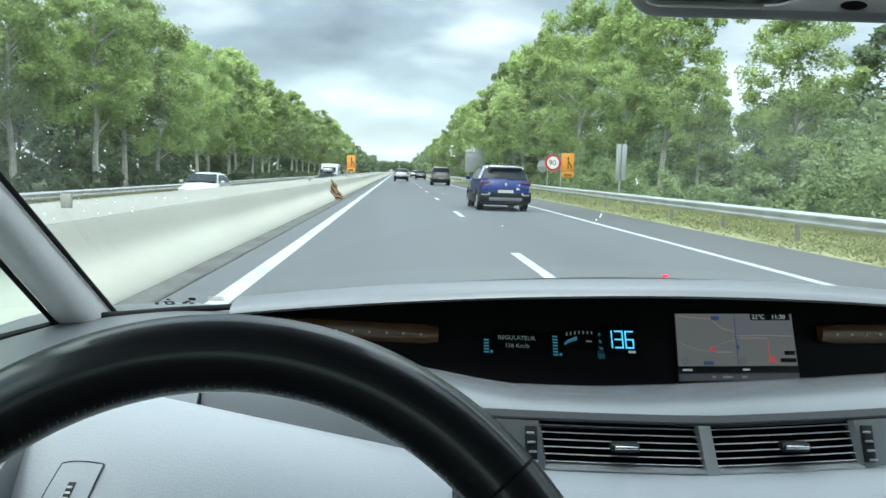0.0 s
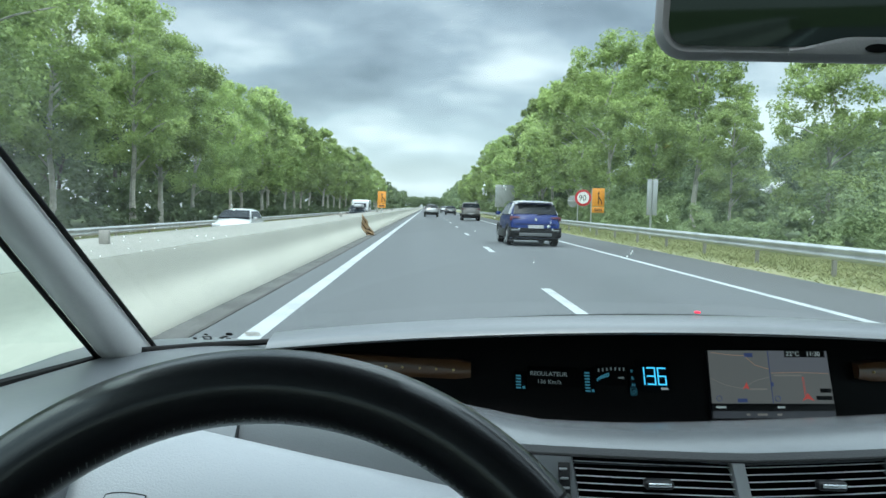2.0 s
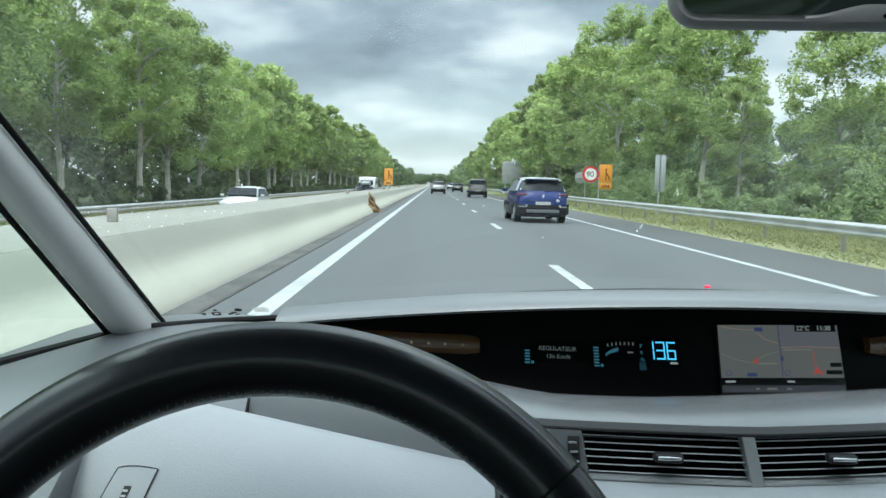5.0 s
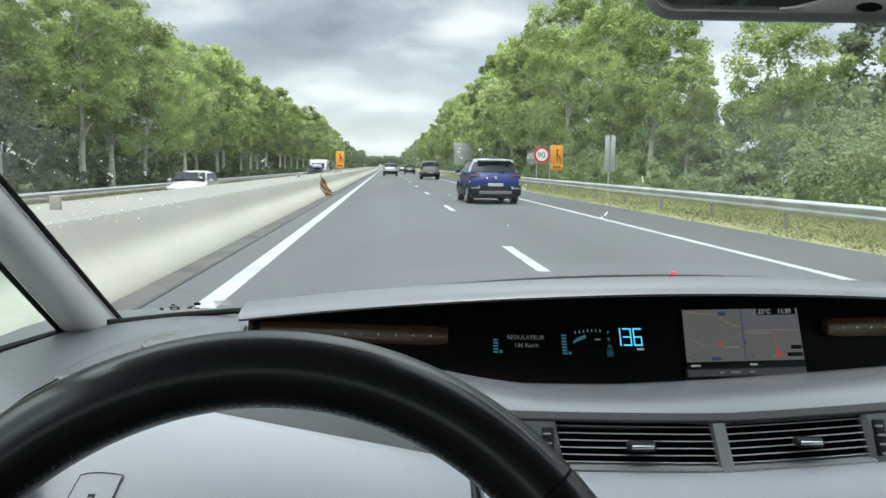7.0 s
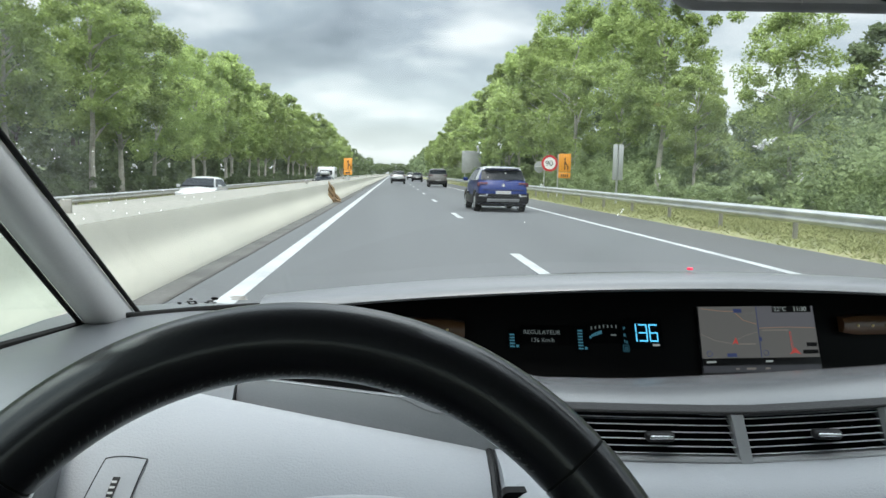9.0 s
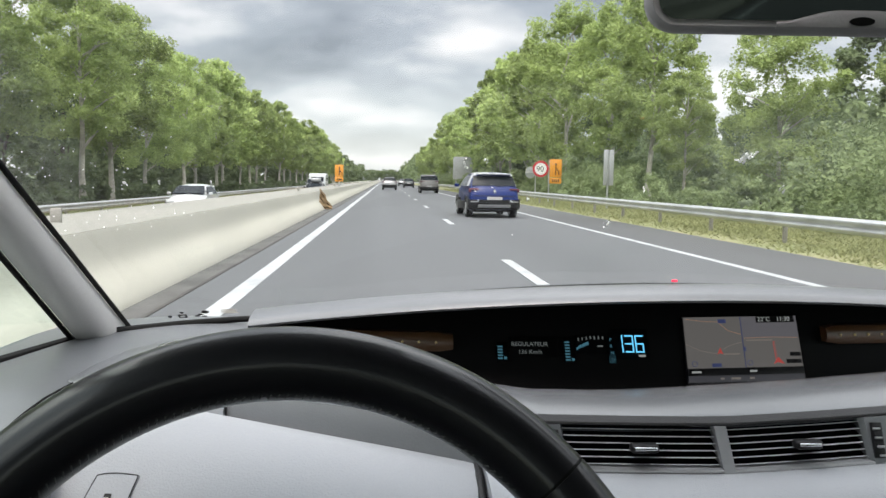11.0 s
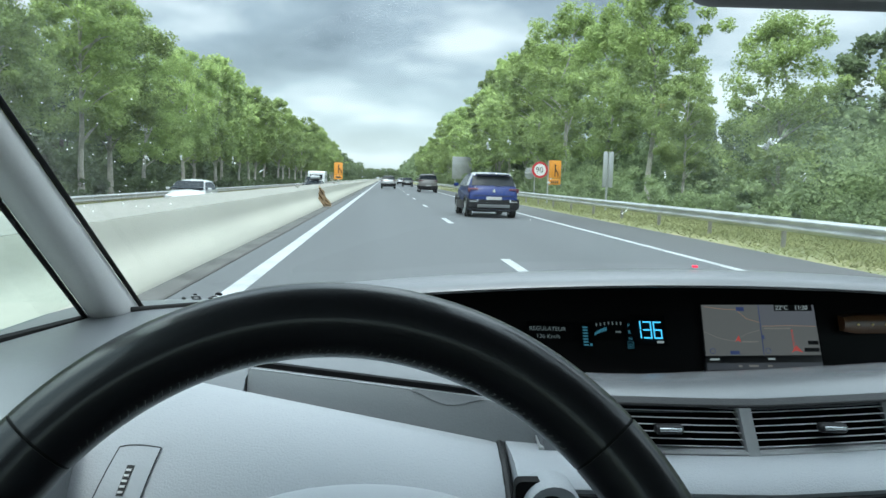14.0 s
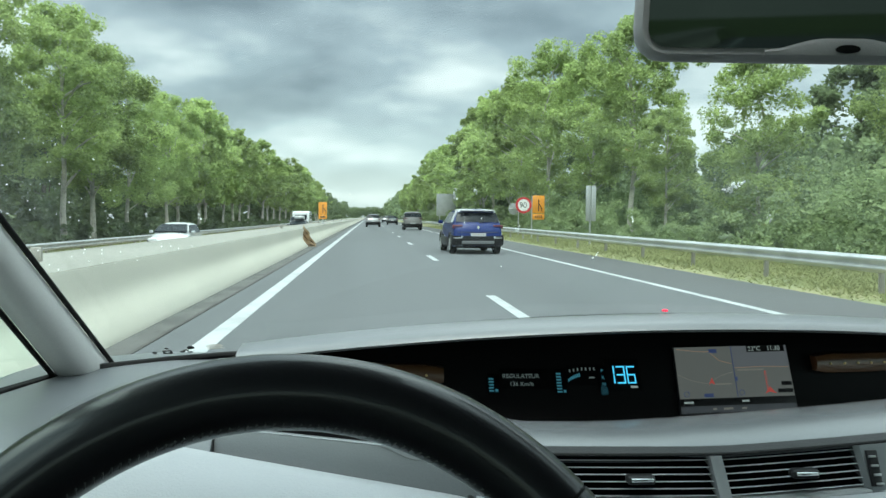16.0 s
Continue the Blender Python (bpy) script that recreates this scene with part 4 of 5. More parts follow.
def nav_poly(name, uv, material_, lift=0.001):
    pts = [nav_pt(u, v, lift) for u, v in uv]
    bm = loft([pts, [p - NAV_N * 0.0005 for p in pts]])
    part(name, bm, material_, nav, smooth=False)


def nav_rect(name, u0, u1, v0, v1, material_, lift=0.001):
    nav_poly(name, [(u0, v0), (u1, v0), (u1, v1), (u0, v1)], material_, lift)


def nav_line(name, uv, w, material_, lift=0.0016):
    bm = bmesh.new()
    for (u0, v0), (u1, v1) in zip(uv, uv[1:]):
        a, b = nav_pt(u0, v0, lift), nav_pt(u1, v1, lift)
        side = (b - a).cross(NAV_N).normalized() * w / 2
        quad = [a - side, b - side, b + side, a + side]
        loft([quad, [p - NAV_N * 0.0004 for p in quad]], bm=bm)
    part(name, bm, material_, nav, smooth=False)


bm = loft([[nav_pt(u, v, -0.0005) for u, v in ((-0.01, -0.015), (1.01, -0.015), (1.01, 1.01), (-0.01, 1.01))], [nav_pt(u, v, -0.006) for u, v in ((-0.01, -0.015), (1.01, -0.015), (1.01, 1.01), (-0.01, 1.01))]])
bm.to_mesh(nav.data)
bm.free()
nav_rect("map_left", 0.0, 0.497, 0.21, 1.0, SCREEN)
nav_rect("map_right", 0.503, 1.0, 0.21, 0.66, SCREEN)
nav_rect("map_sky", 0.503, 1.0, 0.66, 1.0, SCREEN_SKY)
nav_rect("divider", 0.497, 0.503, 0.21, 1.0, MAP_INK, 0.0014)
nav_rect("scale_bar", 0.0, 1.0, 0.10, 0.21, SCREEN_BLACK)
nav_rect("button_bar", 0.0, 1.0, 0.0, 0.10, SCREEN_DARK)
nav_rect("status_strip", 0.64, 0.98, 0.90, 1.0, SCREEN_BLACK, 0.0015)
nav_line("main_road", [(0.0, 0.58), (0.12, 0.48), (0.25, 0.43), (0.38, 0.55), (0.49, 0.60)], 0.0007, MAP_GREY)
nav_line("main_road", [(0.02, 0.97), (0.18, 0.93), (0.30, 0.92), (0.38, 0.78), (0.49, 0.72)], 0.0008, GLOW_ROAD)
nav_line("horizon_road", [(0.51, 0.66), (0.75, 0.67), (0.99, 0.655)], 0.0008, GLOW_ROAD)
nav_line("route", [(0.775, 0.28), (0.77, 0.60)], 0.0022, GLOW_RED)
nav_line("route_core", [(0.775, 0.30), (0.77, 0.585)], 0.0010, SCREEN, 0.0019)
nav_poly("car_arrow", [(0.26, 0.41), (0.285, 0.44), (0.315, 0.41), (0.295, 0.52)], GLOW_RED, 0.002)
nav_poly("car_arrow", [(0.74, 0.25), (0.785, 0.28), (0.84, 0.25), (0.79, 0.36)], GLOW_RED, 0.002)
for u0, u1, v0, v1 in ((0.30, 0.37, 0.90, 0.96), (0.21, 0.29, 0.225, 0.28), (0.495, 0.52, 0.46, 0.52)):
    nav_rect("road_badge", u0, u1, v0, v1, MAP_INK, 0.0017)
for u0, u1, v0, v1 in ((0.32, 0.46, 0.41, 0.43), (0.53, 0.76, 0.615, 0.635), (0.90, 0.99, 0.37, 0.43), (0.86, 0.99, 0.26, 0.32)):
    nav_rect("place_name_bar", u0, u1, v0, v1, MAP_GREY if v1 - v0 < 0.04 else SCREEN_BLACK, 0.0017)
for u in (0.06, 0.54):
    ring = [nav_pt(u + 0.022 * math.cos(a), 0.28 + 0.04 * math.sin(a), 0.0018) for a in (2 * math.pi * k / 16 for k in range(16))]
    part("compass_mark", tube(ring + [ring[0]], 0.0004, 6), MAP_INK, nav)
for u0, u1, v in ((0.03, 0.11, 0.155), (0.53, 0.59, 0.155), (0.27, 0.30, 0.05), (0.36, 0.44, 0.05), (0.52, 0.56, 0.05)):
    nav_rect("label_bar", u0, u1, v - 0.014, v + 0.014, GLOW_WHITE if v > 0.1 else MAP_GREY, 0.0017)
nav_m = Matrix((NAV_U.normalized(), NAV_V.normalized(), NAV_N)).transposed().to_4x4()
for text, u in (("22\u00b0C", 0.65), ("11:30", 0.82)):
    writing(text, 0.0085, Matrix.Translation(nav_pt(u, 0.918, 0.002)) @ nav_m, "clock_text", GLOW_WHITE, nav)

# speed in seven-segment figures, and the small message display
SEGS = {"1": "bc", "3": "abgcd", "6": "acdefg"}


def figure(ch, x0, z0, w, h, bm):
    t = h * 0.13
    seg = {"a": (0, w, h - t, h), "g": (0, w, h / 2 - t / 2, h / 2 + t / 2), "d": (0, w, 0, t), "b": (w - t, w, h / 2, h), "c": (w - t, w, 0, h / 2),
           "f": (0, t, h / 2, h), "e": (0, t, 0, h / 2)}
    for s in SEGS[ch]:
        a0, a1, b0, b1 = seg[s]
        g = 0.0006
        pts = [on_face(x0 + a0 + g, z0 + b0 + g), on_face(x0 + a1 - g, z0 + b0 + g), on_face(x0 + a1 - g, z0 + b1 - g), on_face(x0 + a0 + g, z0 + b1 - g)]
        loft([pts, [p + Vector((0, 0.0005, 0)) for p in pts]], bm=bm)


speed = part("speed_display", face_rect(0.034, 0.080, 1.046, 1.082, 0.004), RECESS, dash, "speed display with glowing blue figures")
for ch, x in (("1", 0.0345), ("3", 0.0482), ("6", 0.0615)):
    fb = bmesh.new()
    figure(ch, x, 1.0535, 0.0122, 0.0215, fb)
    part("figure", fb, GLOW_BLUE, speed, "glowing blue figure", smooth=False)
part("unit_bar", face_rect(0.065, 0.074, 1.0490, 1.0512), GLOW_WHITE, speed)
GLOW_CYAN = material("cyan_display_segments", (0.02, 0.05, 0.07), 0.4, emit=(0.13, 0.48, 0.66, 0.14))
msg = part("message_display", face_rect(-0.102, -0.038, 1.048, 1.071, 0.004), RECESS, dash, "small message display with pale letters")
tilt = Matrix.Rotation(radians(90 - 28), 4, "X")
for text, x, z in (("REGULATEUR", -0.0990, 1.0605), ("136 Km/h", -0.0905, 1.0515)):
    writing(text, 0.0076, Matrix.Translation(on_face(x, z)) @ Matrix.Rotation(-0.078, 4, "Z") @ tilt @ Matrix.Diagonal((1.02, 1, 1, 1)), "letters", GLOW_LETTER, msg)
for x0, zs, label in ((-0.1165, (1.0447, 1.0617), "blue temperature gauge of five bars"), (-0.0300, (1.0440, 1.0680), "blue fuel gauge of seven bars")):
    n_bars = 5 if x0 < -0.1 else 7
    bars = part("gauge_display", face_rect(x0 - 0.002, x0 + 0.013, zs[0] - 0.003, zs[1] + 0.003, 0.004), RECESS, dash, label)
    pitch_ = (zs[1] - zs[0]) / n_bars
    for k in range(n_bars):
        part("gauge_bar", face_rect(x0, x0 + 0.0062, zs[0] + pitch_ * k, zs[0] + pitch_ * (k + 0.45)), GLOW_CYAN, bars)
    part("gauge_symbol", face_rect(x0 + 0.0078, x0 + 0.0112, zs[0], zs[0] + 0.0026), GLOW_CYAN, bars)
tacho = part("rev_counter_display", face_rect(-0.0165, 0.0245, 1.052, 1.074, 0.004), RECESS, dash, "small rev counter with a blue bar and a row of ticks")
for k in range(7):
    a = span(-0.0150, 0.0015, 8)
    z0, z1 = 1.0562 + 0.0062 * (k / 7) ** 0.7, 1.0590 + 0.0075 * (k / 7) ** 0.7
    part("rev_bar", flat_poly([on_face(a[k], z0), on_face(a[k + 1] - 0.0004, z0 + 0.0007), on_face(a[k + 1] - 0.0004, z1 + 0.0007), on_face(a[k], z1)]), GLOW_CYAN, tacho)
for k in range(7):
    part("tick", face_rect(-0.0125 + 0.0053 * k, -0.0109 + 0.0053 * k, 1.0672 + 0.0022 * min(1, k / 3), 1.0704 + 0.0022 * min(1, k / 3)), GLOW_LETTER, tacho)
part("unit_bar", face_rect(0.0125, 0.0195, 1.0603, 1.0618), GLOW_LETTER, tacho)
gears = part("gear_display", face_rect(0.0262, 0.0345, 1.042, 1.075, 0.004), RECESS, dash, "column of gear letters with the lowest one boxed")
for k, ch in enumerate("PRND"):
    writing(ch, 0.0062, Matrix.Translation(on_face(0.0284, 1.0672 - 0.0078 * k)) @ tilt, "letters", GLOW_CYAN, gears)
box_ = [on_face(x, z) for x, z in ((0.0268, 1.0423), (0.0340, 1.0423), (0.0340, 1.0498), (0.0268, 1.0498), (0.0268, 1.0423))]
part("letter_box", tube(box_, 0.0003, 5), GLOW_CYAN, gears)

# walnut strips with brass studs at both ends of the recess
for x0, x1, zc, studs in ((-0.413, -0.174, 1.066, (-0.303, -0.282, -0.261, -0.239, -0.218, -0.196)), (0.321, 0.56, 1.077, (0.340, 0.361, 0.381, 0.401, 0.421))):
    rings = []
    for x in span(x0, x1, 14):
        e = min(1.0, (x - x0) / 0.02 + 0.75, (x1 - x) / 0.02 + 0.75)
        h = 0.0125 * e
        y = face_y(x, zc) - 0.018
        rings.append([(x, y + 0.012, zc - h), (x, y + 0.002, zc - h * 0.9), (x, y, zc - h * 0.3), (x, y + 0.001, zc + h * 0.5), (x, y + 0.006, zc + h), (x, y + 0.02, zc + h)])
    w_ = part("wood_strip", loft(rings), WOOD, dash, "walnut strip with small brass studs")
    for x in studs:
        part("stud", disc(0.0017, 0.002, 12, Matrix.Translation((x, face_y(x, zc) - 0.0185, zc + 0.001)) @ Matrix.Rotation(radians(90), 4, "X"), 0.0005), GOLD, w_)

# centre vents
def vent_pt(x, f, back=0.0):
    """f: 0 at the lower edge, 1 at the upper."""
    rise = 0.055 * max(0, x - 0.07)
    return Vector((x + 0.0055 * (1 - f), 0.838 + 0.015 * f + 0.23 * dx2(x) + back, 1.0005 + 0.0395 * f + rise))


def vent_bar(x0, x1, f, h, d, bm=None, front=0.0, n=8):
    rings = []
    for x in span(x0, x1, n):
        p = vent_pt(x, f)
        rings.append([p + Vector((0, front, -h / 2)), p + Vector((0, front - 0.001, 0)), p + Vector((0, front, h / 2)), p + Vector((0, front + d, h / 2 + d * 0.25)), p + Vector((0, front + d, -h / 2 + d * 0.25))])
    return loft(rings, bm=bm)


vents = thing("air_vents", "black slatted centre air vents framed in satin grey", "air vent")
part("vent_box", loft([[vent_pt(x, -0.05, 0.045), vent_pt(x, 1.05, 0.045), vent_pt(x, 1.05, 0.05), vent_pt(x, -0.05, 0.05)] for x in span(-0.142, 0.34, 14)]), VENT_BLACK, vents)
part("upper_rim", vent_bar(-0.142, 0.34, 1.05, 0.003, 0.012, n=14), BLACK, vents)
part("lower_rim", vent_bar(-0.142, 0.34, -0.01, 0.003, 0.05, n=14), SATIN, vents)
for x0, x1, tabx in ((-0.090, 0.056, (-0.030, -0.003)), (0.069, 0.203, (0.129, 0.156))):
    for k in range(6):
        f = 0.10 + 0.155 * k
        part("slat", vent_bar(x0, x1, f, 0.0012, 0.022, front=0.006), VENT_BLACK, vents, "black slat")
        part("slat_edge", vent_bar(x0, x1, f + 0.02, 0.00042, 0.0008, front=0.0045), SLAT_EDGE, vents)
    t0, t1 = tabx
    tb = block((t1 - t0, 0.012, 0.0085), vent_pt((t0 + t1) / 2, 0.55, -0.004), 0.003, 3)
    tab = part("tab", tb, BLACK, vents, "black tab with a bright edge")
    part("tab_edge", block((t1 - t0 - 0.005, 0.003, 0.0035), vent_pt((t0 + t1) / 2, 0.58, -0.0105), 0.001), CHROME, tab, "bright metal edge")
for x, w in ((0.0625, 0.013), (-0.115, 0.050), (0.240, 0.074)):
    rings = [[vent_pt(x + w * a, -0.04, b), vent_pt(x + w * a, 1.02, b), vent_pt(x + w * a, 1.02, 0.05), vent_pt(x + w * a, -0.04, 0.05)] for a, b in ((-0.5, 0.004), (-0.44, -0.001), (0.44, -0.001), (0.5, 0.004))]
    part("vent_frame", loft(rings), SATIN if w < 0.02 else DASH_MID, vents, "satin grey frame")
for x in (-0.1025, 0.2150):
    part("wheel_slot", block((0.011, 0.004, 0.034), vent_pt(x, 0.5, -0.0015), 0.001, turn=Matrix.Rotation(radians(-20), 4, "X")), BLACK, vents)
    th = part("thumbwheel", disc(0.015, 0.008, 30, Matrix.Translation(vent_pt(x, 0.5, 0.011)) @ Matrix.Rotation(radians(90), 4, "Y")), BLACK, vents, "ribbed black thumbwheel")
    for k in range(4):
        part("rib", block((0.0075, 0.002, 0.002), vent_pt(x, 0.18 + 0.2 * k, -0.005), 0.0005), SATIN, th)

# thumbwheel plate on the driver's cover
def cover_pt(x, deg, off=0.0):
    p = Vector((x, *cover_at(x, deg)))
    d = Vector((x, *cover_at(x, deg + 0.5))) - p
    return p + Vector((0, d.z, -d.y)).normalized() * off


PLATE_ROWS = [(35 + 2.6 * k, -0.521 - 0.00305 * k, -0.484 - 0.0020 * k) for k in range(11)]


def cover_patch(rows, up, down):
    """A thin plate that follows the cover; rows of (degrees, left, right)."""
    return loft([[cover_pt(a, d - 50 * (a - l), up) for a in (l, (l + r_) / 2, r_)] + [cover_pt(a, d - 50 * (a - l), down) for a in (r_, (l + r_) / 2, l)] for d, l, r_ in rows])


plate = part("dimmer_plate", cover_patch(PLATE_ROWS, 0.0016, -0.003), DASH_LOW, dash, "inset plate with a lighting thumbwheel")
for side in (1, 2):
    part("plate_gap", tube([cover_pt(row[side], row[0] - (1.85 if side == 2 else 0), 0.0014) for row in PLATE_ROWS], 0.0006, 6), BLACK, plate, "dark gap round the plate")
part("plate_gap", tube([cover_pt(x, 35 - 50 * (x + 0.521) - 0.5 * math.sin(math.pi * (x + 0.521) / 0.037), 0.0014) for x in span(-0.521, -0.484, 8)], 0.0006, 6), BLACK, plate, "dark gap round the plate")
part("dimmer_slot", cover_patch([(39.4 + 1.5 * k, -0.5100 - 0.0011 * k, -0.5040 - 0.0011 * k) for k in range(6)], 0.0026, -0.002), BLACK, plate, "black slot")
for k in range(5):
    d = 40.4 + 1.35 * k
    x = -0.5080 - 0.0010 * k
    part("dimmer_rib", cover_patch([(d, x - 0.0022, x + 0.0022), (d + 0.5, x - 0.0024, x + 0.0020)], 0.0034, 0.0), PILLAR, plate)

# gap and key pod between the cover and the fascia
part("cover_gap", tube([(-0.1700, *cover_at(-0.172, d)) for d in (0, 10, 20, 30, 40, 50, 60)], 0.004, 8), BLACK, dash, "dark gap beside the cover")
collar = part("pod_collar", loft([rounded(-0.166, -0.116, 0.86, 1.0005, 0.024, 0.800), rounded(-0.166, -0.116, 0.86, 1.0005, 0.024, 0.772), rounded(-0.164, -0.118, 0.862, 0.9985, 0.0225, 0.766), rounded(-0.158, -0.128, 0.868, 0.9905, 0.015, 0.767), rounded(-0.157, -0.129, 0.869, 0.9895, 0.014, 0.7715)]), DASH_LOW, dash, "rounded light grey end of the fascia")
part("pod_mouth", loft([rounded(-0.1572, -0.1288, 0.869, 0.9897, 0.0142, 0.7700), rounded(-0.1572, -0.1288, 0.869, 0.9897, 0.0142, 0.774)]), RECESS, collar, "dark opening")
part("lower_panel", sweep_x(lambda x: [(fascia(x)[5][0] - 0.004, fascia(x)[5][1] - 0.004), (fascia(x)[5][0] - 0.0045, fascia(x)[5][1] - 0.010), (fascia(x)[5][0] + 0.006, fascia(x)[5][1] - 0.040), (fascia(x)[5][0] + 0.006, fascia(x)[5][1] - 0.20), (fascia(x)[5][0] + 0.05, fascia(x)[5][1] - 0.20), (fascia(x)[5][0] + 0.05, fascia(x)[5][1] - 0.004)], span(-0.124, 0.80, 24)), BLACK, dash, "black panel below the fascia")
part("pod_gap", loft([rounded(-0.1720, -0.140, 0.88, 0.9985, 0.006, 0.7775), rounded(-0.1720, -0.140, 0.88, 0.9985, 0.006, 0.79)]), RECESS, dash, "dark gap around the pod")
# notch in the storage lid
notch = [(-0.256 + 0.070 * k / 14, 0.0085 * (0.5 - 0.5 * math.cos(2 * math.pi * k / 14)) ** 0.75) for k in range(15)]


def on_lid(x, drop, off):
    y0, z0 = lid(x)[1]
    return (x, y0 - 0.005 - 0.45 * drop - off, z0 - 0.002 - drop)


part("lid_notch", loft([[on_lid(x, -0.002, 0.0012), on_lid(x, h, 0.0012), on_lid(x, h, -0.004), on_lid(x, -0.002, -0.004)] for x, h in notch]), DASH, dash, "shaded finger notch in the lid")
part("notch_edge", tube([on_lid(x, h, 0.0012) for x, h in notch], 0.0005, 6), DASH_MID, dash, "thin raised edge of the notch")
part("lid_edge", tube([on_lid(x, -0.0012, 0.0) for x in span(-0.425, -0.256, 12)], 0.0006, 6), DASH_LOW, dash)

# tweeter grille and the seal lines where glass meets dashboard
outline = [(-0.600, 0.985), (-0.597, 1.045), (-0.584, 1.120), (-0.552, 1.180), (-0.500, 1.224), (-0.445, 1.245), (-0.436, 1.12), (-0.440, 1.0), (-0.50, 0.968), (-0.565, 0.962)]
part("tweeter_plinth", loft([[(-0.516 + (x + 0.516) * k, 1.09 + (y - 1.09) * k, z) for x, y in outline] for k, z in ((1.0, 1.040), (1.0, 1.053), (0.97, 1.0565), (0.90, 1.0585), (0.5, 1.0600))]), DASH, dash, "raised plinth under the tweeter")
tw = Matrix.Translation((-0.516, 1.107, 1.0605)) @ Matrix.Diagonal((1, 1.35, 1, 1))
part("tweeter_ring", disc(0.029, 0.008, 32, tw, 0.002), DASH, dash, "round rim of the tweeter")
part("tweeter_grille", disc(0.0245, 0.010, 32, tw, 0.001), DASH_MID, dash, "fine grey tweeter grille")
part("bolster_seam", tube([(x, y, bolster(x)[4][1] + dz) for x, y, dz in ((-0.592, 0.985, 0.0), (-0.599, 0.960, -0.0022), (-0.605, 0.940, -0.0048), (-0.610, 0.920, -0.0090), (-0.614, 0.900, -0.0135), (-0.618, 0.880, -0.0195))], 0.0016, 8), RUBBER, dash, "dark seam along the bolster")
part("window_seal", tube([(-0.704, 1.278, 1.037), (-0.735, 1.150, 1.039), (-0.775, 0.98, 1.042), (-0.80, 0.6, 1.046)], 0.0085, 8), RUBBER, car, "black seal below the side window")
base = [(x, glass_y(x, 1.045) - 0.012 - 0.8 * max(0.0, -0.483 - x) ** 1.5, 1.047) for x in span(-0.655, 0.9, 20)]
part("screen_seal", tube(base, 0.0050, 8), RUBBER, car, "black seal along the foot of the windscreen")
# glowing block stands in for a red LED's reflection in the windscreen
part("red_reflection_dot", block((0.0078, 0.004, 0.0032), (0.092, 1.062, 1.1555), 0.0015), RED_REFLECTION, dash, "small glowing red block in place of a windscreen reflection")

# stitched seam along the inner side of the rim, and the joint ring on the rim
for a in (JOINT, 180 - JOINT):
    part("rim_joint", rim_bm(radians(a - 0.26), radians(a + 0.26), 3, r * 0.972), RUBBER, steer, "black joint ring")
for k in range(60):
    a = radians(JOINT + 4 + (172 - 2 * JOINT) * k / 59)
    a2 = a + 0.012
    p0 = wheel_m @ Vector(((R - r * 0.93) * math.cos(a), -r * 0.41, (R - r * 0.93) * math.sin(a)))
    p1 = wheel_m @ Vector(((R - r * 0.985) * math.cos(a2), -r * 0.19, (R - r * 0.985) * math.sin(a2)))
    part("stitch", tube([p0, p1], 0.0005, 5), STITCH, steer)

# airbag notice printed on the glass, and insect marks
def glass_pt(x, z, off=0.004):
    return Vector((x, glass_y(x, z) - off * 0.53, z - off * 0.85))


def glass_patch(cx, cz, w, h, sides=12, wob=0.0, lift=0.0):
    pts = []
    for k in range(sides):
        a = 2 * math.pi * k / sides
        q_ = 1 + wob * random.uniform(-1, 1)
        pts.append((cx + w / 2 * q_ * math.cos(a), cz + h / 2 * q_ * math.sin(a)))
    return loft([[glass_pt(x, z, 0.0030 + lift) for x, z in pts], [glass_pt(x, z, 0.0022 + lift) for x, z in pts]])


notice = part("airbag_notice", glass_patch(-0.594, 1.0585, 0.006, 0.0045), INK, screen, "black printed airbag notice")
for cx, cz, w, h in ((-0.553, 1.076, 0.014, 0.002), (-0.553, 1.071, 0.014, 0.002), (-0.558, 1.074, 0.003, 0.007), (-0.548, 1.074, 0.003, 0.007), (-0.552, 1.081, 0.006, 0.003), (-0.532, 1.073, 0.008, 0.003), (-0.526, 1.076, 0.010, 0.0025), (-0.518, 1.081, 0.011, 0.006), (-0.522, 1.072, 0.008, 0.002)):
    part("notice_mark", glass_patch(cx - 0.0225, cz - 0.0145, w, h, 10), INK, notice)
for k in range(4):
    part("notice_bar", glass_patch(-0.5055, 1.0630 + 0.0024 * k, 0.026 - 0.003 * (k % 2), 0.0009, 8), POST, notice)
marks = thing("insect_marks", "white dried insect marks on the windscreen", "dirt")
marks.parent = None
for k in range(34):
    sx_ = random.gauss(0, 0.0040)
    part("smear", glass_patch(0.167 + sx_, 1.3095 + 0.30 * sx_ + random.gauss(0, 0.0024), random.uniform(0.0012, 0.0034), random.uniform(0.0010, 0.0026), 7, 0.3, 0.00004 * k), SPLAT, marks)
for cx, cz in ((0.213, 1.27), (0.043, 1.268), (-0.094, 1.255), (-0.176, 1.293), (-0.451, 1.266), (-0.156, 1.300), (-0.177, 1.299), (0.209, 1.273), (-0.536, 1.267), (-0.503, 1.270), (0.02, 1.218)):
    for j in range(3):
        part("speck", glass_patch((cx + 0.29) * 1.07 - 0.29 + random.gauss(0, 0.002), cz + random.gauss(0, 0.0026), random.uniform(0.0010, 0.0026), random.uniform(0.0012, 0.0032), 8, 0.3, 0.0003 * j), SPLAT, marks)
for k in range(72):
    part("speck", glass_patch(random.uniform(-0.655, -0.48) if k < 60 else random.uniform(-0.45, 0.45), random.uniform(1.20, 1.37), random.uniform(0.0006, 0.0016), random.uniform(0.0004, 0.0009), 7, 0.3), SPLAT, marks)

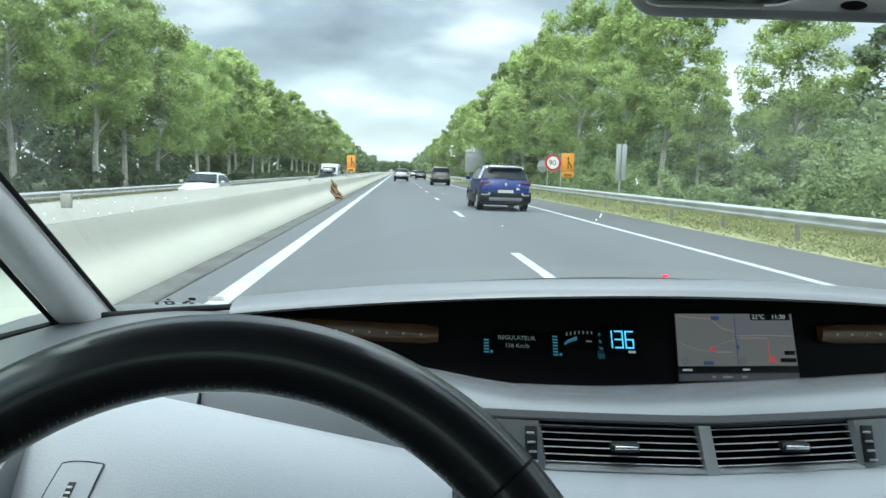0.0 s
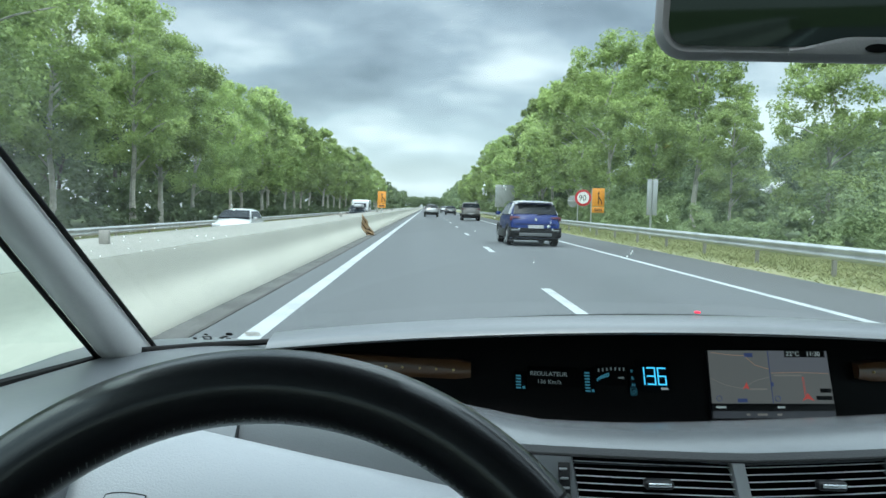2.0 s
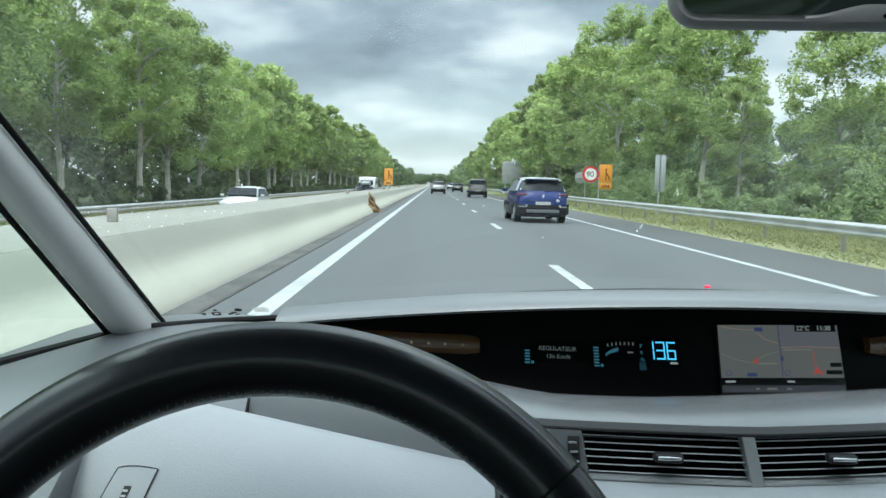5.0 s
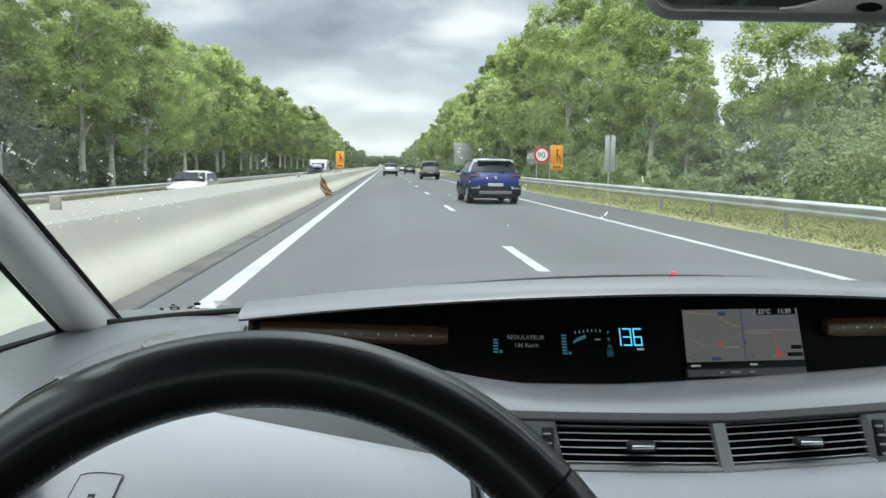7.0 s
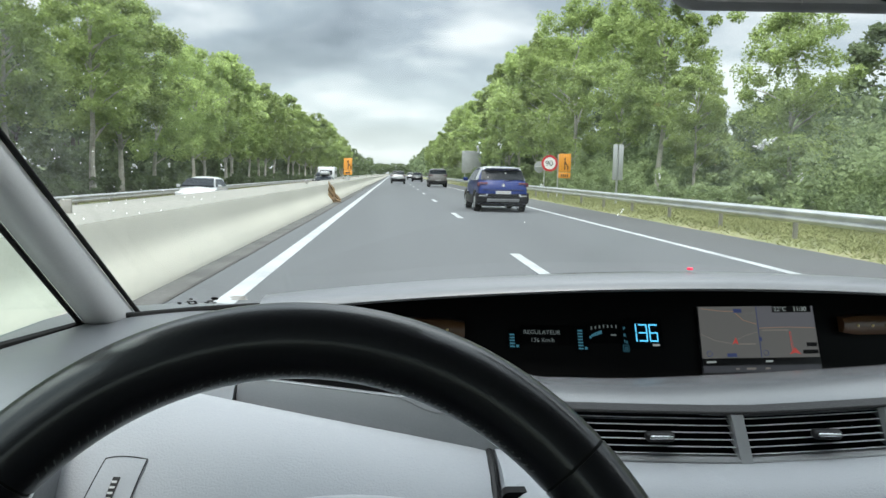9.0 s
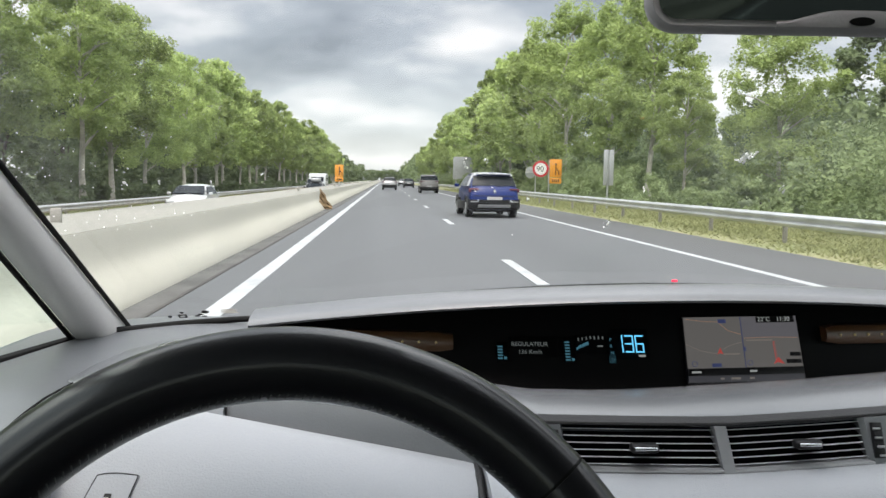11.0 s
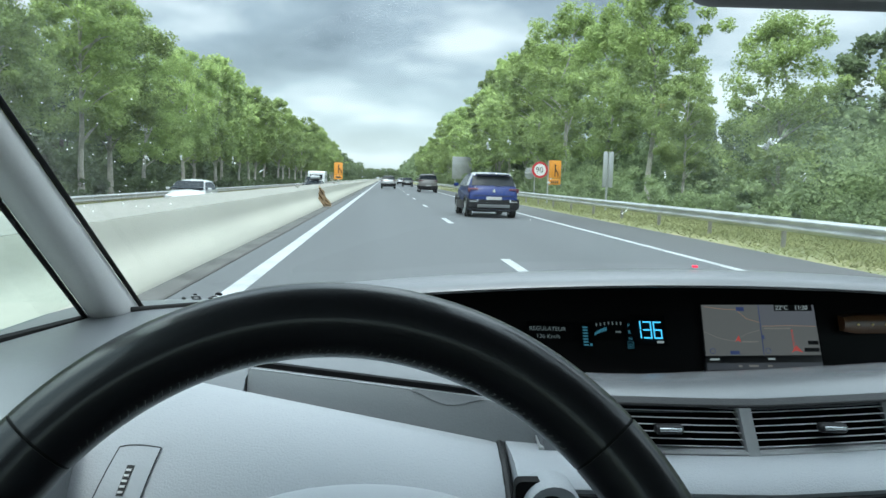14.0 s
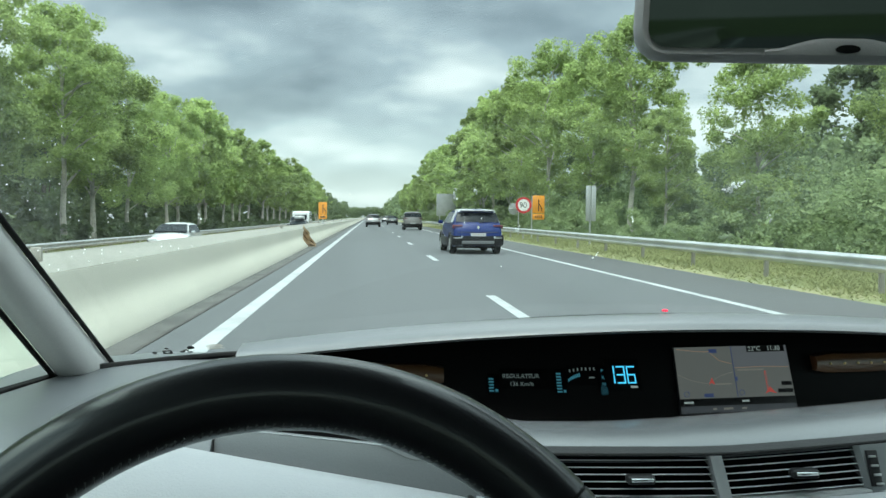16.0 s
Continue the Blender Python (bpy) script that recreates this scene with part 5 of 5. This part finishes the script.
# ---- vehicles ----
PROFILES = {
    "suv": ([(0.12, 0.30), (0.02, 0.42), (0.0, 0.60), (0.05, 0.80), (0.10, 0.98), (0.17, 1.06), (0.40, 1.46), (0.30, 1.52), (0.50, 1.56), (1.6, 1.58), (2.2, 1.54), (2.55, 1.44), (3.2, 1.06), (3.9, 0.95), (4.12, 0.80), (4.2, 0.60), (4.15, 0.35), (3.9, 0.26), (0.4, 0.26)], 0.90, 0.63, 1.58),
    "van": ([(0.10, 0.30), (0.0, 0.42), (0.0, 0.65), (0.03, 0.95), (0.08, 1.08), (0.24, 1.62), (0.20, 1.72), (0.42, 1.78), (2.2, 1.81), (2.7, 1.70), (3.4, 1.12), (4.05, 0.97), (4.32, 0.75), (4.35, 0.5), (4.25, 0.30), (4.0, 0.26), (0.4, 0.26)], 0.92, 0.72, 1.81),
    "hatch": ([(0.10, 0.28), (0.0, 0.40), (0.0, 0.60), (0.06, 0.80), (0.12, 0.93), (0.20, 0.98), (0.55, 1.36), (0.48, 1.42), (0.75, 1.46), (1.7, 1.48), (2.25, 1.42), (3.05, 0.98), (3.75, 0.85), (4.02, 0.68), (4.08, 0.5), (4.0, 0.28), (3.8, 0.22), (0.4, 0.22)], 0.87, 0.62, 1.48),
}


def half_width(z, w, wr, h):
    belt = h * 0.67
    if z < 0.45:
        return w * (0.93 + 0.07 * (z - 0.2) / 0.25)
    if z < belt:
        return w * (1 - 0.03 * (z - 0.45) / (belt - 0.45))
    return w * 0.97 + (wr - w * 0.97) * ((z - belt) / (h - belt)) ** 1.15


def car_thing(name, label, shape, paint, m, roof=None, rear_detail=True, category="car"):
    prof, w, wr, h = PROFILES[shape]
    c = thing(name, label, category, at=m)
    cy, cz = sum(p[0] for p in prof) / len(prof), h * 0.5
    rings = []
    for s, k in ((-1.0, 0.25), (-1.0, 0.7), (-1.0, 0.95), (-0.975, 0.985), (-0.9, 1.0), (-0.6, 1.004), (0, 1.006), (0.6, 1.004), (0.9, 1.0), (0.975, 0.985), (1.0, 0.95), (1.0, 0.7), (1.0, 0.25)):
        ring = []
        for y, z in prof:
            yy, zz = cy + (y - cy) * k, cz + (z - cz) * k
            bow = 0.10 * s * s if y < 1 else (-0.22 * s * s if y > 3 else 0)
            taper = 1 - 0.13 * max(0.0, (y - 3.0) / 1.2) ** 2 - 0.05 * max(0.0, (0.6 - y) / 0.6) ** 2
            drop = 0.07 * s ** 4 * k if z > 0.84 else 0.0
            ring.append((s * half_width(zz, w, wr, h) * taper, yy + bow, zz - drop))
        rings.append(ring)
    body = part("body", loft(rings), paint, c)
    belt = h * 0.67

    def rear_y(z, s=0.0):
        pts = [p for p in prof[:8]]
        for (y0, z0), (y1, z1) in zip(pts, pts[1:]):
            if z0 <= z <= z1:
                return y0 + (y1 - y0) * (z - z0) / (z1 - z0) + 0.10 * s * s
        return pts[-1][0]

    def rear_patch(x0, x1, z0, z1, off=0.012, n=7, taper=0.0, thick=0.02):
        bm = bmesh.new()
        front, back = [], []
        for x in span(-1, 1, n):
            col_f, col_b = [], []
            for z in span(z0, z1, 4):
                half = (x1 - x0) / 2 * (1 - taper * (z - z0) / (z1 - z0))
                px = (x0 + x1) / 2 + x * half
                s = px / max(half_width(z, w, wr, h), 0.1)
                y = rear_y(z, s) - off
                col_f.append(bm.verts.new((px, y, z)))
                col_b.append(bm.verts.new((px, y + thick + off, z)))
            front.append(col_f)
            back.append(col_b)
        for i in range(n - 1):
            for j in range(3):
                bm.faces.new((front[i][j], front[i + 1][j], front[i + 1][j + 1], front[i][j + 1]))
        for i in range(n - 1):
            bm.faces.new((front[i][0], back[i][0], back[i + 1][0], front[i + 1][0]))
            bm.faces.new((front[i][3], front[i + 1][3], back[i + 1][3], back[i][3]))
        for cf, cb in ((front[0], back[0]), (front[-1], back[-1])):
            for j in range(3):
                bm.faces.new((cf[j], cf[j + 1], cb[j + 1], cb[j]))
        return bm

    wr_top = half_width(h * 0.92, w, wr, h)
    part("rear_window", rear_patch(-wr_top * 1.10, wr_top * 1.10, belt + 0.055, h * 0.915, 0.012, taper=0.10), CAR_GLASS, c, "dark rear window")
    # side glass and door line
    for sg in (-1, 1):
        zs = (belt + 0.02, h * 0.92)
        ya, yb, yc, yd = 0.75, 2.9, 2.3, 1.0
        bm = bmesh.new()
        out = [(ya, zs[0]), (yb, zs[0]), (yc, zs[1]), (yd, zs[1])]
        f_ = [bm.verts.new((sg * (half_width(z, w, wr, h) + 0.006), y, z)) for y, z in out]
        b_ = [bm.verts.new((sg * (half_width(z, w, wr, h) - 0.03), y, z)) for y, z in out]
        bm.faces.new(f_)
        for i in range(4):
            bm.faces.new((f_[i], f_[(i + 1) % 4], b_[(i + 1) % 4], b_[i]))
        part("side_window", bm, CAR_GLASS, c, "dark side window")
        part("door_mirror", block((0.18, 0.10, 0.13), (sg * (w + 0.09), 2.75, belt + 0.05), 0.035, 2), paint, c)
        part("sill_cladding", block((0.05, 2.2, 0.14), (sg * w * 0.97, 2.1, 0.36), 0.02), BLACK, c)
    # windscreen
    bm = bmesh.new()
    y0, y1 = (3.12, 2.5) if shape == "suv" else ((3.32, 2.72) if shape == "van" else (2.97, 2.3))
    z0, z1 = belt + 0.05, h * 0.93
    pts = [(-0.72, y0, z0), (0.72, y0, z0), (wr * 0.95, y1, z1), (-wr * 0.95, y1, z1)]
    loft([[(x, y + 0.05, z + 0.03) for x, y, z in pts], [(x, y - 0.05, z - 0.03) for x, y, z in pts]], bm=bm)
    part("windscreen", bm, CAR_GLASS, c, "dark windscreen")
    # wheels
    for sg in (-1, 1):
        for y in (0.82, prof[13][0] - 0.55 if shape != "van" else 3.5):
            place = Matrix.Translation((sg * (w - 0.12), y, 0.325)) @ Matrix.Rotation(radians(90), 4, "Y")
            tyre = part("wheel", disc(0.325, 0.225, 26, place, 0.03), RUBBER, c, "black tyre")
            part("rim", disc(0.215, 0.235, 20, place, 0.01), SATIN, tyre, "grey wheel rim")
            part("wheel_arch", loft([[(sg * (w + dx), y + 0.41 * math.cos(a), 0.36 + 0.40 * math.sin(a)) for dx in (-0.04, 0.012)] + [(sg * (w + dx), y + 0.35 * math.cos(a), 0.34 + 0.345 * math.sin(a)) for dx in (0.012, -0.04)] for a in span(0, math.pi, 14)]), BLACK, c)
    # tail: lamps, bumper, plate
    lamp_z0, lamp_z1 = belt - 0.19, belt - 0.03
    if rear_detail:
        for sg in (-1, 1):
            a, b = sorted((sg * w * 0.60, sg * w * 0.985))
            part("tail_lamp", rear_patch(a, b, lamp_z0 + 0.095, lamp_z1 - 0.005, 0.02), TAIL_LAMP, c, "red tail lamp")
            a, b = sorted((sg * w * 0.90, sg * w * 0.985))
            part("tail_lamp", rear_patch(a, b, lamp_z0 + 0.02, lamp_z0 + 0.095, 0.02), TAIL_LAMP, c, "red tail lamp")
        part("number_plate", rear_patch(-0.26, 0.26, 0.63, 0.735, 0.03), PLATE, c, "white plate with dark bars")
        for k in range(3):
            part("plate_bar", rear_patch(-0.20 + 0.15 * k, -0.10 + 0.15 * k, 0.662, 0.703, 0.035), POST, c)
        part("lower_bumper", rear_patch(-w * 0.985, w * 0.985, 0.30, 0.64, 0.02), BLACK, c, "black lower bumper")
        part("tail_floor", block((w * 1.7, 0.5, 0.06), (0, 0.5, 0.27), 0.02), BLACK, c)
    else:
        fy = prof[14][0]
        for sg in (-1, 1):
            part("head_lamp", block((0.36, 0.16, 0.15), (sg * w * 0.70, fy - 0.18, 0.70), 0.04, 3, Matrix.Rotation(radians(-14 * sg), 4, "Z")), HEAD_LAMP, c, "clear head lamp")
        part("grille", block((0.9, 0.06, 0.20), (0, fy + 0.055, 0.52), 0.03, 2), BLACK, c, "black grille")
    return c, rear_patch, half_width


suv, rp, _hw = car_thing("compact_suv", "blue compact SUV with a light grey roof in the slow lane", "suv", BLUE_PAINT, pose(3.50, 26.4, 0.0, 0, 0, 1.5))
# two-tone roof, spoiler, bumper trim and badge of the blue SUV
rf = []
for y, z in ((0.36, 1.50), (0.50, 1.565), (1.0, 1.58), (1.6, 1.588), (2.2, 1.55), (2.5, 1.475)):
    rf.append([(s * 0.66, y + 0.08 * s * s, z - 0.055 * s ** 4) for s in span(-1, 1, 9)] + [(s * 0.64, y + 0.08 * s * s, z - 0.02 - 0.055 * s ** 4) for s in span(1, -1, 9)])
roof_ = part("roof", loft(rf), GREY_PAINT, suv, "light grey roof")
part("spoiler", block((1.20, 0.20, 0.05), (0, 0.33, 1.515), 0.02, 3), GREY_PAINT, suv, "light grey roof spoiler")
part("aerial", tube([(0, 0.7, 1.57), (0, 0.58, 1.66)], 0.008, 6), BLACK, suv)
part("skid_plate", rp(-0.56, 0.56, 0.36, 0.47, 0.035), SATIN, suv, "silver skid plate")
part("exhaust_shadow", rp(-0.30, 0.30, 0.315, 0.36, 0.03), BLACK, suv)
for sg in (-1, 1):
    a, b = sorted((sg * 0.56, sg * 0.83))
    part("bumper_trim", rp(a, b, 0.545, 0.59, 0.035), CHROME, suv, "bright bumper trim")
    a, b = sorted((sg * 0.54, sg * 0.60))
    part("bumper_trim", rp(a, b, 0.585, 0.635, 0.035), CHROME, suv, "bright bumper trim")
part("badge", loft([[(0.05, 0.04, 0.93), (0.0, 0.04, 1.0), (-0.05, 0.04, 0.93), (0.0, 0.03, 0.86)], [(0.05, 0.12, 0.93), (0.0, 0.12, 1.0), (-0.05, 0.12, 0.93), (0.0, 0.12, 0.86)]]), CHROME, suv, "plain bright lozenge")
part("tailgate_crease", rp(-0.72, 0.72, 0.755, 0.775, 0.016), BLACK, suv)
part("wiper", tube([(0.05, 0.16, 1.10), (0.34, 0.19, 1.13)], 0.012, 6), BLACK, suv)
for sg in (-1, 1):
    part("roof_pillar", loft([[(sg * (half_width(z, 0.90, 0.63, 1.58) + a), y + b, z) for a, b in ((0.012, -0.07), (0.012, 0.10), (-0.05, 0.10), (-0.05, -0.07))] for y, z in ((0.72, 1.10), (0.78, 1.28), (0.84, 1.46), (0.90, 1.54))]), GREY_PAINT, suv, "light grey roof pillar")
    part("door_cladding", block((0.04, 2.1, 0.30), (sg * 0.905, 2.05, 0.42), 0.015), BLACK, suv, "black lower door cladding")
    part("bumper_corner", block((0.05, 0.34, 0.34), (sg * 0.885, 0.30, 0.50), 0.02, 2), BLACK, suv, "black bumper corner")
part("under_shadow_pan", block((1.3, 3.4, 0.05), (0, 2.1, 0.22), 0.02), BLACK, suv)

mpv, rp2, _hw = car_thing("compact_van", "grey-brown compact people van further up the slow lane", "van", TAUPE_PAINT, pose(4.05, 75, 0.0))
silver, _r, _hw = car_thing("silver_suv", "silver SUV further ahead in the fast lane", "suv", SILVER_PAINT, pose(0.3, 95, 0.0))
car_thing("dark_hatchback", "dark green car far ahead in the slow lane", "hatch", DARK_PAINT, pose(3.6, 125, 0.0))
car_thing("white_hatchback", "pale car far ahead in the slow lane", "hatch", WHITE_PAINT, pose(3.5, 165, 0.0))
car_thing("oncoming_hatchback", "pale silver hatchback coming the other way", "hatch", WHITE_PAINT, pose(-9.4, 40, OPP, 0, 0, 180), rear_detail=False)
estate, _r, _hw = car_thing("oncoming_estate", "dark grey car with a roof box coming the other way", "hatch", TAUPE_PAINT, pose(-6.6, 74, OPP, 0, 0, 180), rear_detail=False)
part("roof_box", block((0.80, 1.9, 0.34), (0, 1.55, 1.70), 0.13, 4), GREY_PAINT, estate, "light grey roof box")
for yy in (1.0, 2.0):
    part("roof_bar", block((1.10, 0.06, 0.06), (0, yy, 1.50), 0.015), BLACK, estate)
tow, _r, _hw = car_thing("oncoming_van", "grey van towing a caravan the other way", "van", SILVER_PAINT, pose(-9.5, 104, OPP, 0, 0, 180), rear_detail=False)

caravan = thing("caravan", "white touring caravan with dark windows behind a van", "caravan", at=pose(-9.5, 112, OPP, 0, 0, 180))
side_ = [(0.0, 0.50), (0.0, 1.5), (0.10, 2.30), (0.35, 2.52), (4.2, 2.52), (4.75, 2.30), (5.05, 1.35), (5.05, 0.85), (4.75, 0.50)]
part("body", loft([[(x, y + (0.06 if abs(x) > 1.1 and y < 1 else (-0.06 if abs(x) > 1.1 and y > 4 else 0)), z - (0.05 if abs(x) > 1.1 and z > 2 else 0)) for y, z in side_] for x in (-1.15, -1.08, 1.08, 1.15)]), WHITE_PAINT, caravan, "white body with rounded ends")
part("front_window", block((1.7, 0.04, 0.62), (0, 4.95, 1.74), 0.015, turn=Matrix.Rotation(radians(17), 4, "X")), CAR_GLASS, caravan, "dark front window")
for sg in (-1, 1):
    for yy in (1.2, 3.5):
        part("side_window", block((0.03, 0.95, 0.52), (sg * 1.155, yy, 1.72), 0.01), CAR_GLASS, caravan, "dark side window")
    part("stripe", block((0.02, 4.6, 0.16), (sg * 1.155, 2.4, 1.05), 0.004), POST, caravan, "grey stripe")
    part("wheel", disc(0.31, 0.20, 24, Matrix.Translation((sg * 1.02, 2.3, 0.31)) @ Matrix.Rotation(radians(90), 4, "Y"), 0.03), RUBBER, caravan, "black tyre")
part("drawbar", tube([(0, 4.7, 0.48), (0, 6.2, 0.48)], 0.05, 8), STEEL, caravan, "galvanised drawbar")

# ---- crumpled cardboard left against the barrier foot ----
CARDBOARD = material("brown_cardboard", (0.33, 0.22, 0.11), 0.85, grain=0.2, scale=30, blotch=0.35, blotch_scale=4)
sheet_bm = bmesh.new()
sheet_rows = []
for i in range(10):
    row = []
    for k in range(8):
        u, v = i / 9, k / 7
        x = -2.93 + 0.52 * u
        foot_z = 0.03 + max(0.0, (-2.73 - x) * 1.33)
        tall_ = 0.62 - 0.42 * u + 0.10 * math.sin(5.0 * u)
        row.append(sheet_bm.verts.new((x + 0.06 * noise.noise(Vector((4 * u, 4 * v, 1.0))), 32.0 + 0.25 * v + 0.16 * noise.noise(Vector((5 * v, 4 * u, 9.0))), foot_z + tall_ * v + 0.05 * v * noise.noise(Vector((6 * u, 2 * v, 5.0))))))
    sheet_rows.append(row)
for r0, r1 in zip(sheet_rows, sheet_rows[1:]):
    for k in range(7):
        sheet_bm.faces.new((r0[k], r0[k + 1], r1[k + 1], r1[k]))
bmesh.ops.solidify(sheet_bm, geom=sheet_bm.faces[:], thickness=0.012)
tagged(part("cardboard", sheet_bm, CARDBOARD), "crumpled brown cardboard leaning on the barrier foot", "litter")

# ---- road signs ----
def sign_post(g, x, y, h, r_=0.045):
    part("post", tube([(x, y, -0.1), (x, y, h)], r_, 10), STEEL, g, "galvanised post")


WORN_INK = material("worn_black_print", (0.14, 0.07, 0.02), 0.6, grain=0.2, scale=20)


def lane_arrows(g, x, y, z, h):
    """Two lanes that merge: a straight arrow, and a line that bends into it."""
    w = 0.055
    part("arrow", loft([[(x, q, z), (x + w, q, z), (x + w, q, z + h * 0.8), (x + w * 1.8, q, z + h * 0.8), (x + w / 2, q, z + h), (x - w * 0.8, q, z + h * 0.8), (x, q, z + h * 0.8)] for q in (y, y + 0.006)]), INK, g, "black arrow")
    part("lane_line", loft([[(x + 0.20, q, z), (x + 0.20 + w, q, z), (x + 0.20 + w, q, z + h * 0.25), (x + w * 1.1, q, z + h * 0.62), (x + w * 1.1, q, z + h * 0.48), (x + 0.20, q, z + h * 0.22)] for q in (y, y + 0.006)]), INK, g, "black bent line")


g = thing("works_sign", "orange road works sign with arrow on the median barrier", "road sign")
part("panel", block((0.62, 0.03, 0.90), (-3.65, 58.0, 1.86), 0.01), ORANGE, g, "orange panel")
lane_arrows(g, -3.66, 57.978, 1.52, 0.66)
part("distance_plate", block((0.62, 0.03, 0.32), (-3.65, 58.0, 1.23), 0.01), ORANGE, g)
part("plate_bar", block((0.36, 0.012, 0.10), (-3.65, 57.98, 1.23), 0.002), INK, g)
part("post", tube([(-3.65, 58.06, 0.70), (-3.65, 58.06, 2.2)], 0.06, 12), STEEL, g, "galvanised post")
part("foot", block((0.24, 0.24, 0.10), (-3.65, 58.06, 0.792), 0.02), STEEL, g)
g = thing("direction_board", "large grey direction board seen from behind the shoulder", "road sign")
part("board", block((3.0, 0.06, 3.4), (11.6, 118, 3.2), 0.02), SIGN_BACK, g, "grey panelled board")
for k in range(4):
    part("rail", block((3.0, 0.05, 0.08), (11.6, 117.95, 1.9 + 0.85 * k), 0.01), SATIN, g)
for dx in (-1.0, 1.0):
    sign_post(g, 11.6 + dx, 118.1, 4.6, 0.07)
g = thing("speed_limit_sign", "round red-ringed 90 sign beside an orange works panel", "road sign")
sx, sy = 10.2, 49
part("disc", disc(0.52, 0.03, 36, Matrix.Translation((sx - 0.55, sy, 2.1)) @ Matrix.Rotation(radians(90), 4, "X")), SIGN_RED, g, "red ring")
part("face", disc(0.38, 0.034, 36, Matrix.Translation((sx - 0.55, sy, 2.1)) @ Matrix.Rotation(radians(90), 4, "X")), SIGN_WHITE, g, "white face")
writing("90", 0.5, Matrix.Translation((sx - 0.84, sy - 0.022, 1.93)) @ Matrix.Rotation(radians(90), 4, "X"), "figures", INK, g, "black figures")
part("panel", block((0.78, 0.03, 1.15), (sx + 0.42, sy, 2.15), 0.01), ORANGE, g, "orange works panel")
lane_arrows(g, sx + 0.40, sy - 0.02, 1.72, 0.80)
part("distance_plate", block((0.78, 0.03, 0.36), (sx + 0.42, sy, 1.36), 0.01), ORANGE, g)
for k in range(4):
    part("distance_bar", block((0.09, 0.012, 0.17), (sx + 0.24 + 0.125 * k, sy - 0.018, 1.36), 0.002), WORN_INK, g)
sign_post(g, sx, sy + 0.06, 2.7)
g = thing("road_sign", "two narrow grey road sign panels seen from behind", "road sign")
for dx in (-0.135, 0.135):
    part("panel", block((0.23, 0.05, 1.7), (10.4 + dx, 36.5, 2.0), 0.015), SIGN_BACK, g, "grey panel")
part("bracket", block((0.46, 0.04, 0.05), (10.4, 36.545, 1.40), 0.008), STEEL, g, "steel bracket")
sign_post(g, 10.4, 36.6, 2.6, 0.05)
g = thing("road_sign", "two round grey sign backs on one post", "road sign")
for dx in (-0.40, 0.40):
    part("disc", disc(0.38, 0.02, 32, Matrix.Translation((11.0 + dx, 57.5, 1.95)) @ Matrix.Rotation(radians(90), 4, "X") @ Matrix.Diagonal((1, 1.15, 1, 1)), 0.004), SIGN_BACK, g, "round grey sign back")
part("bracket", block((1.5, 0.05, 0.07), (11.0, 57.46, 1.98), 0.01), STEEL, g, "steel crossbar")
sign_post(g, 11.0, 57.56, 2.3, 0.045)
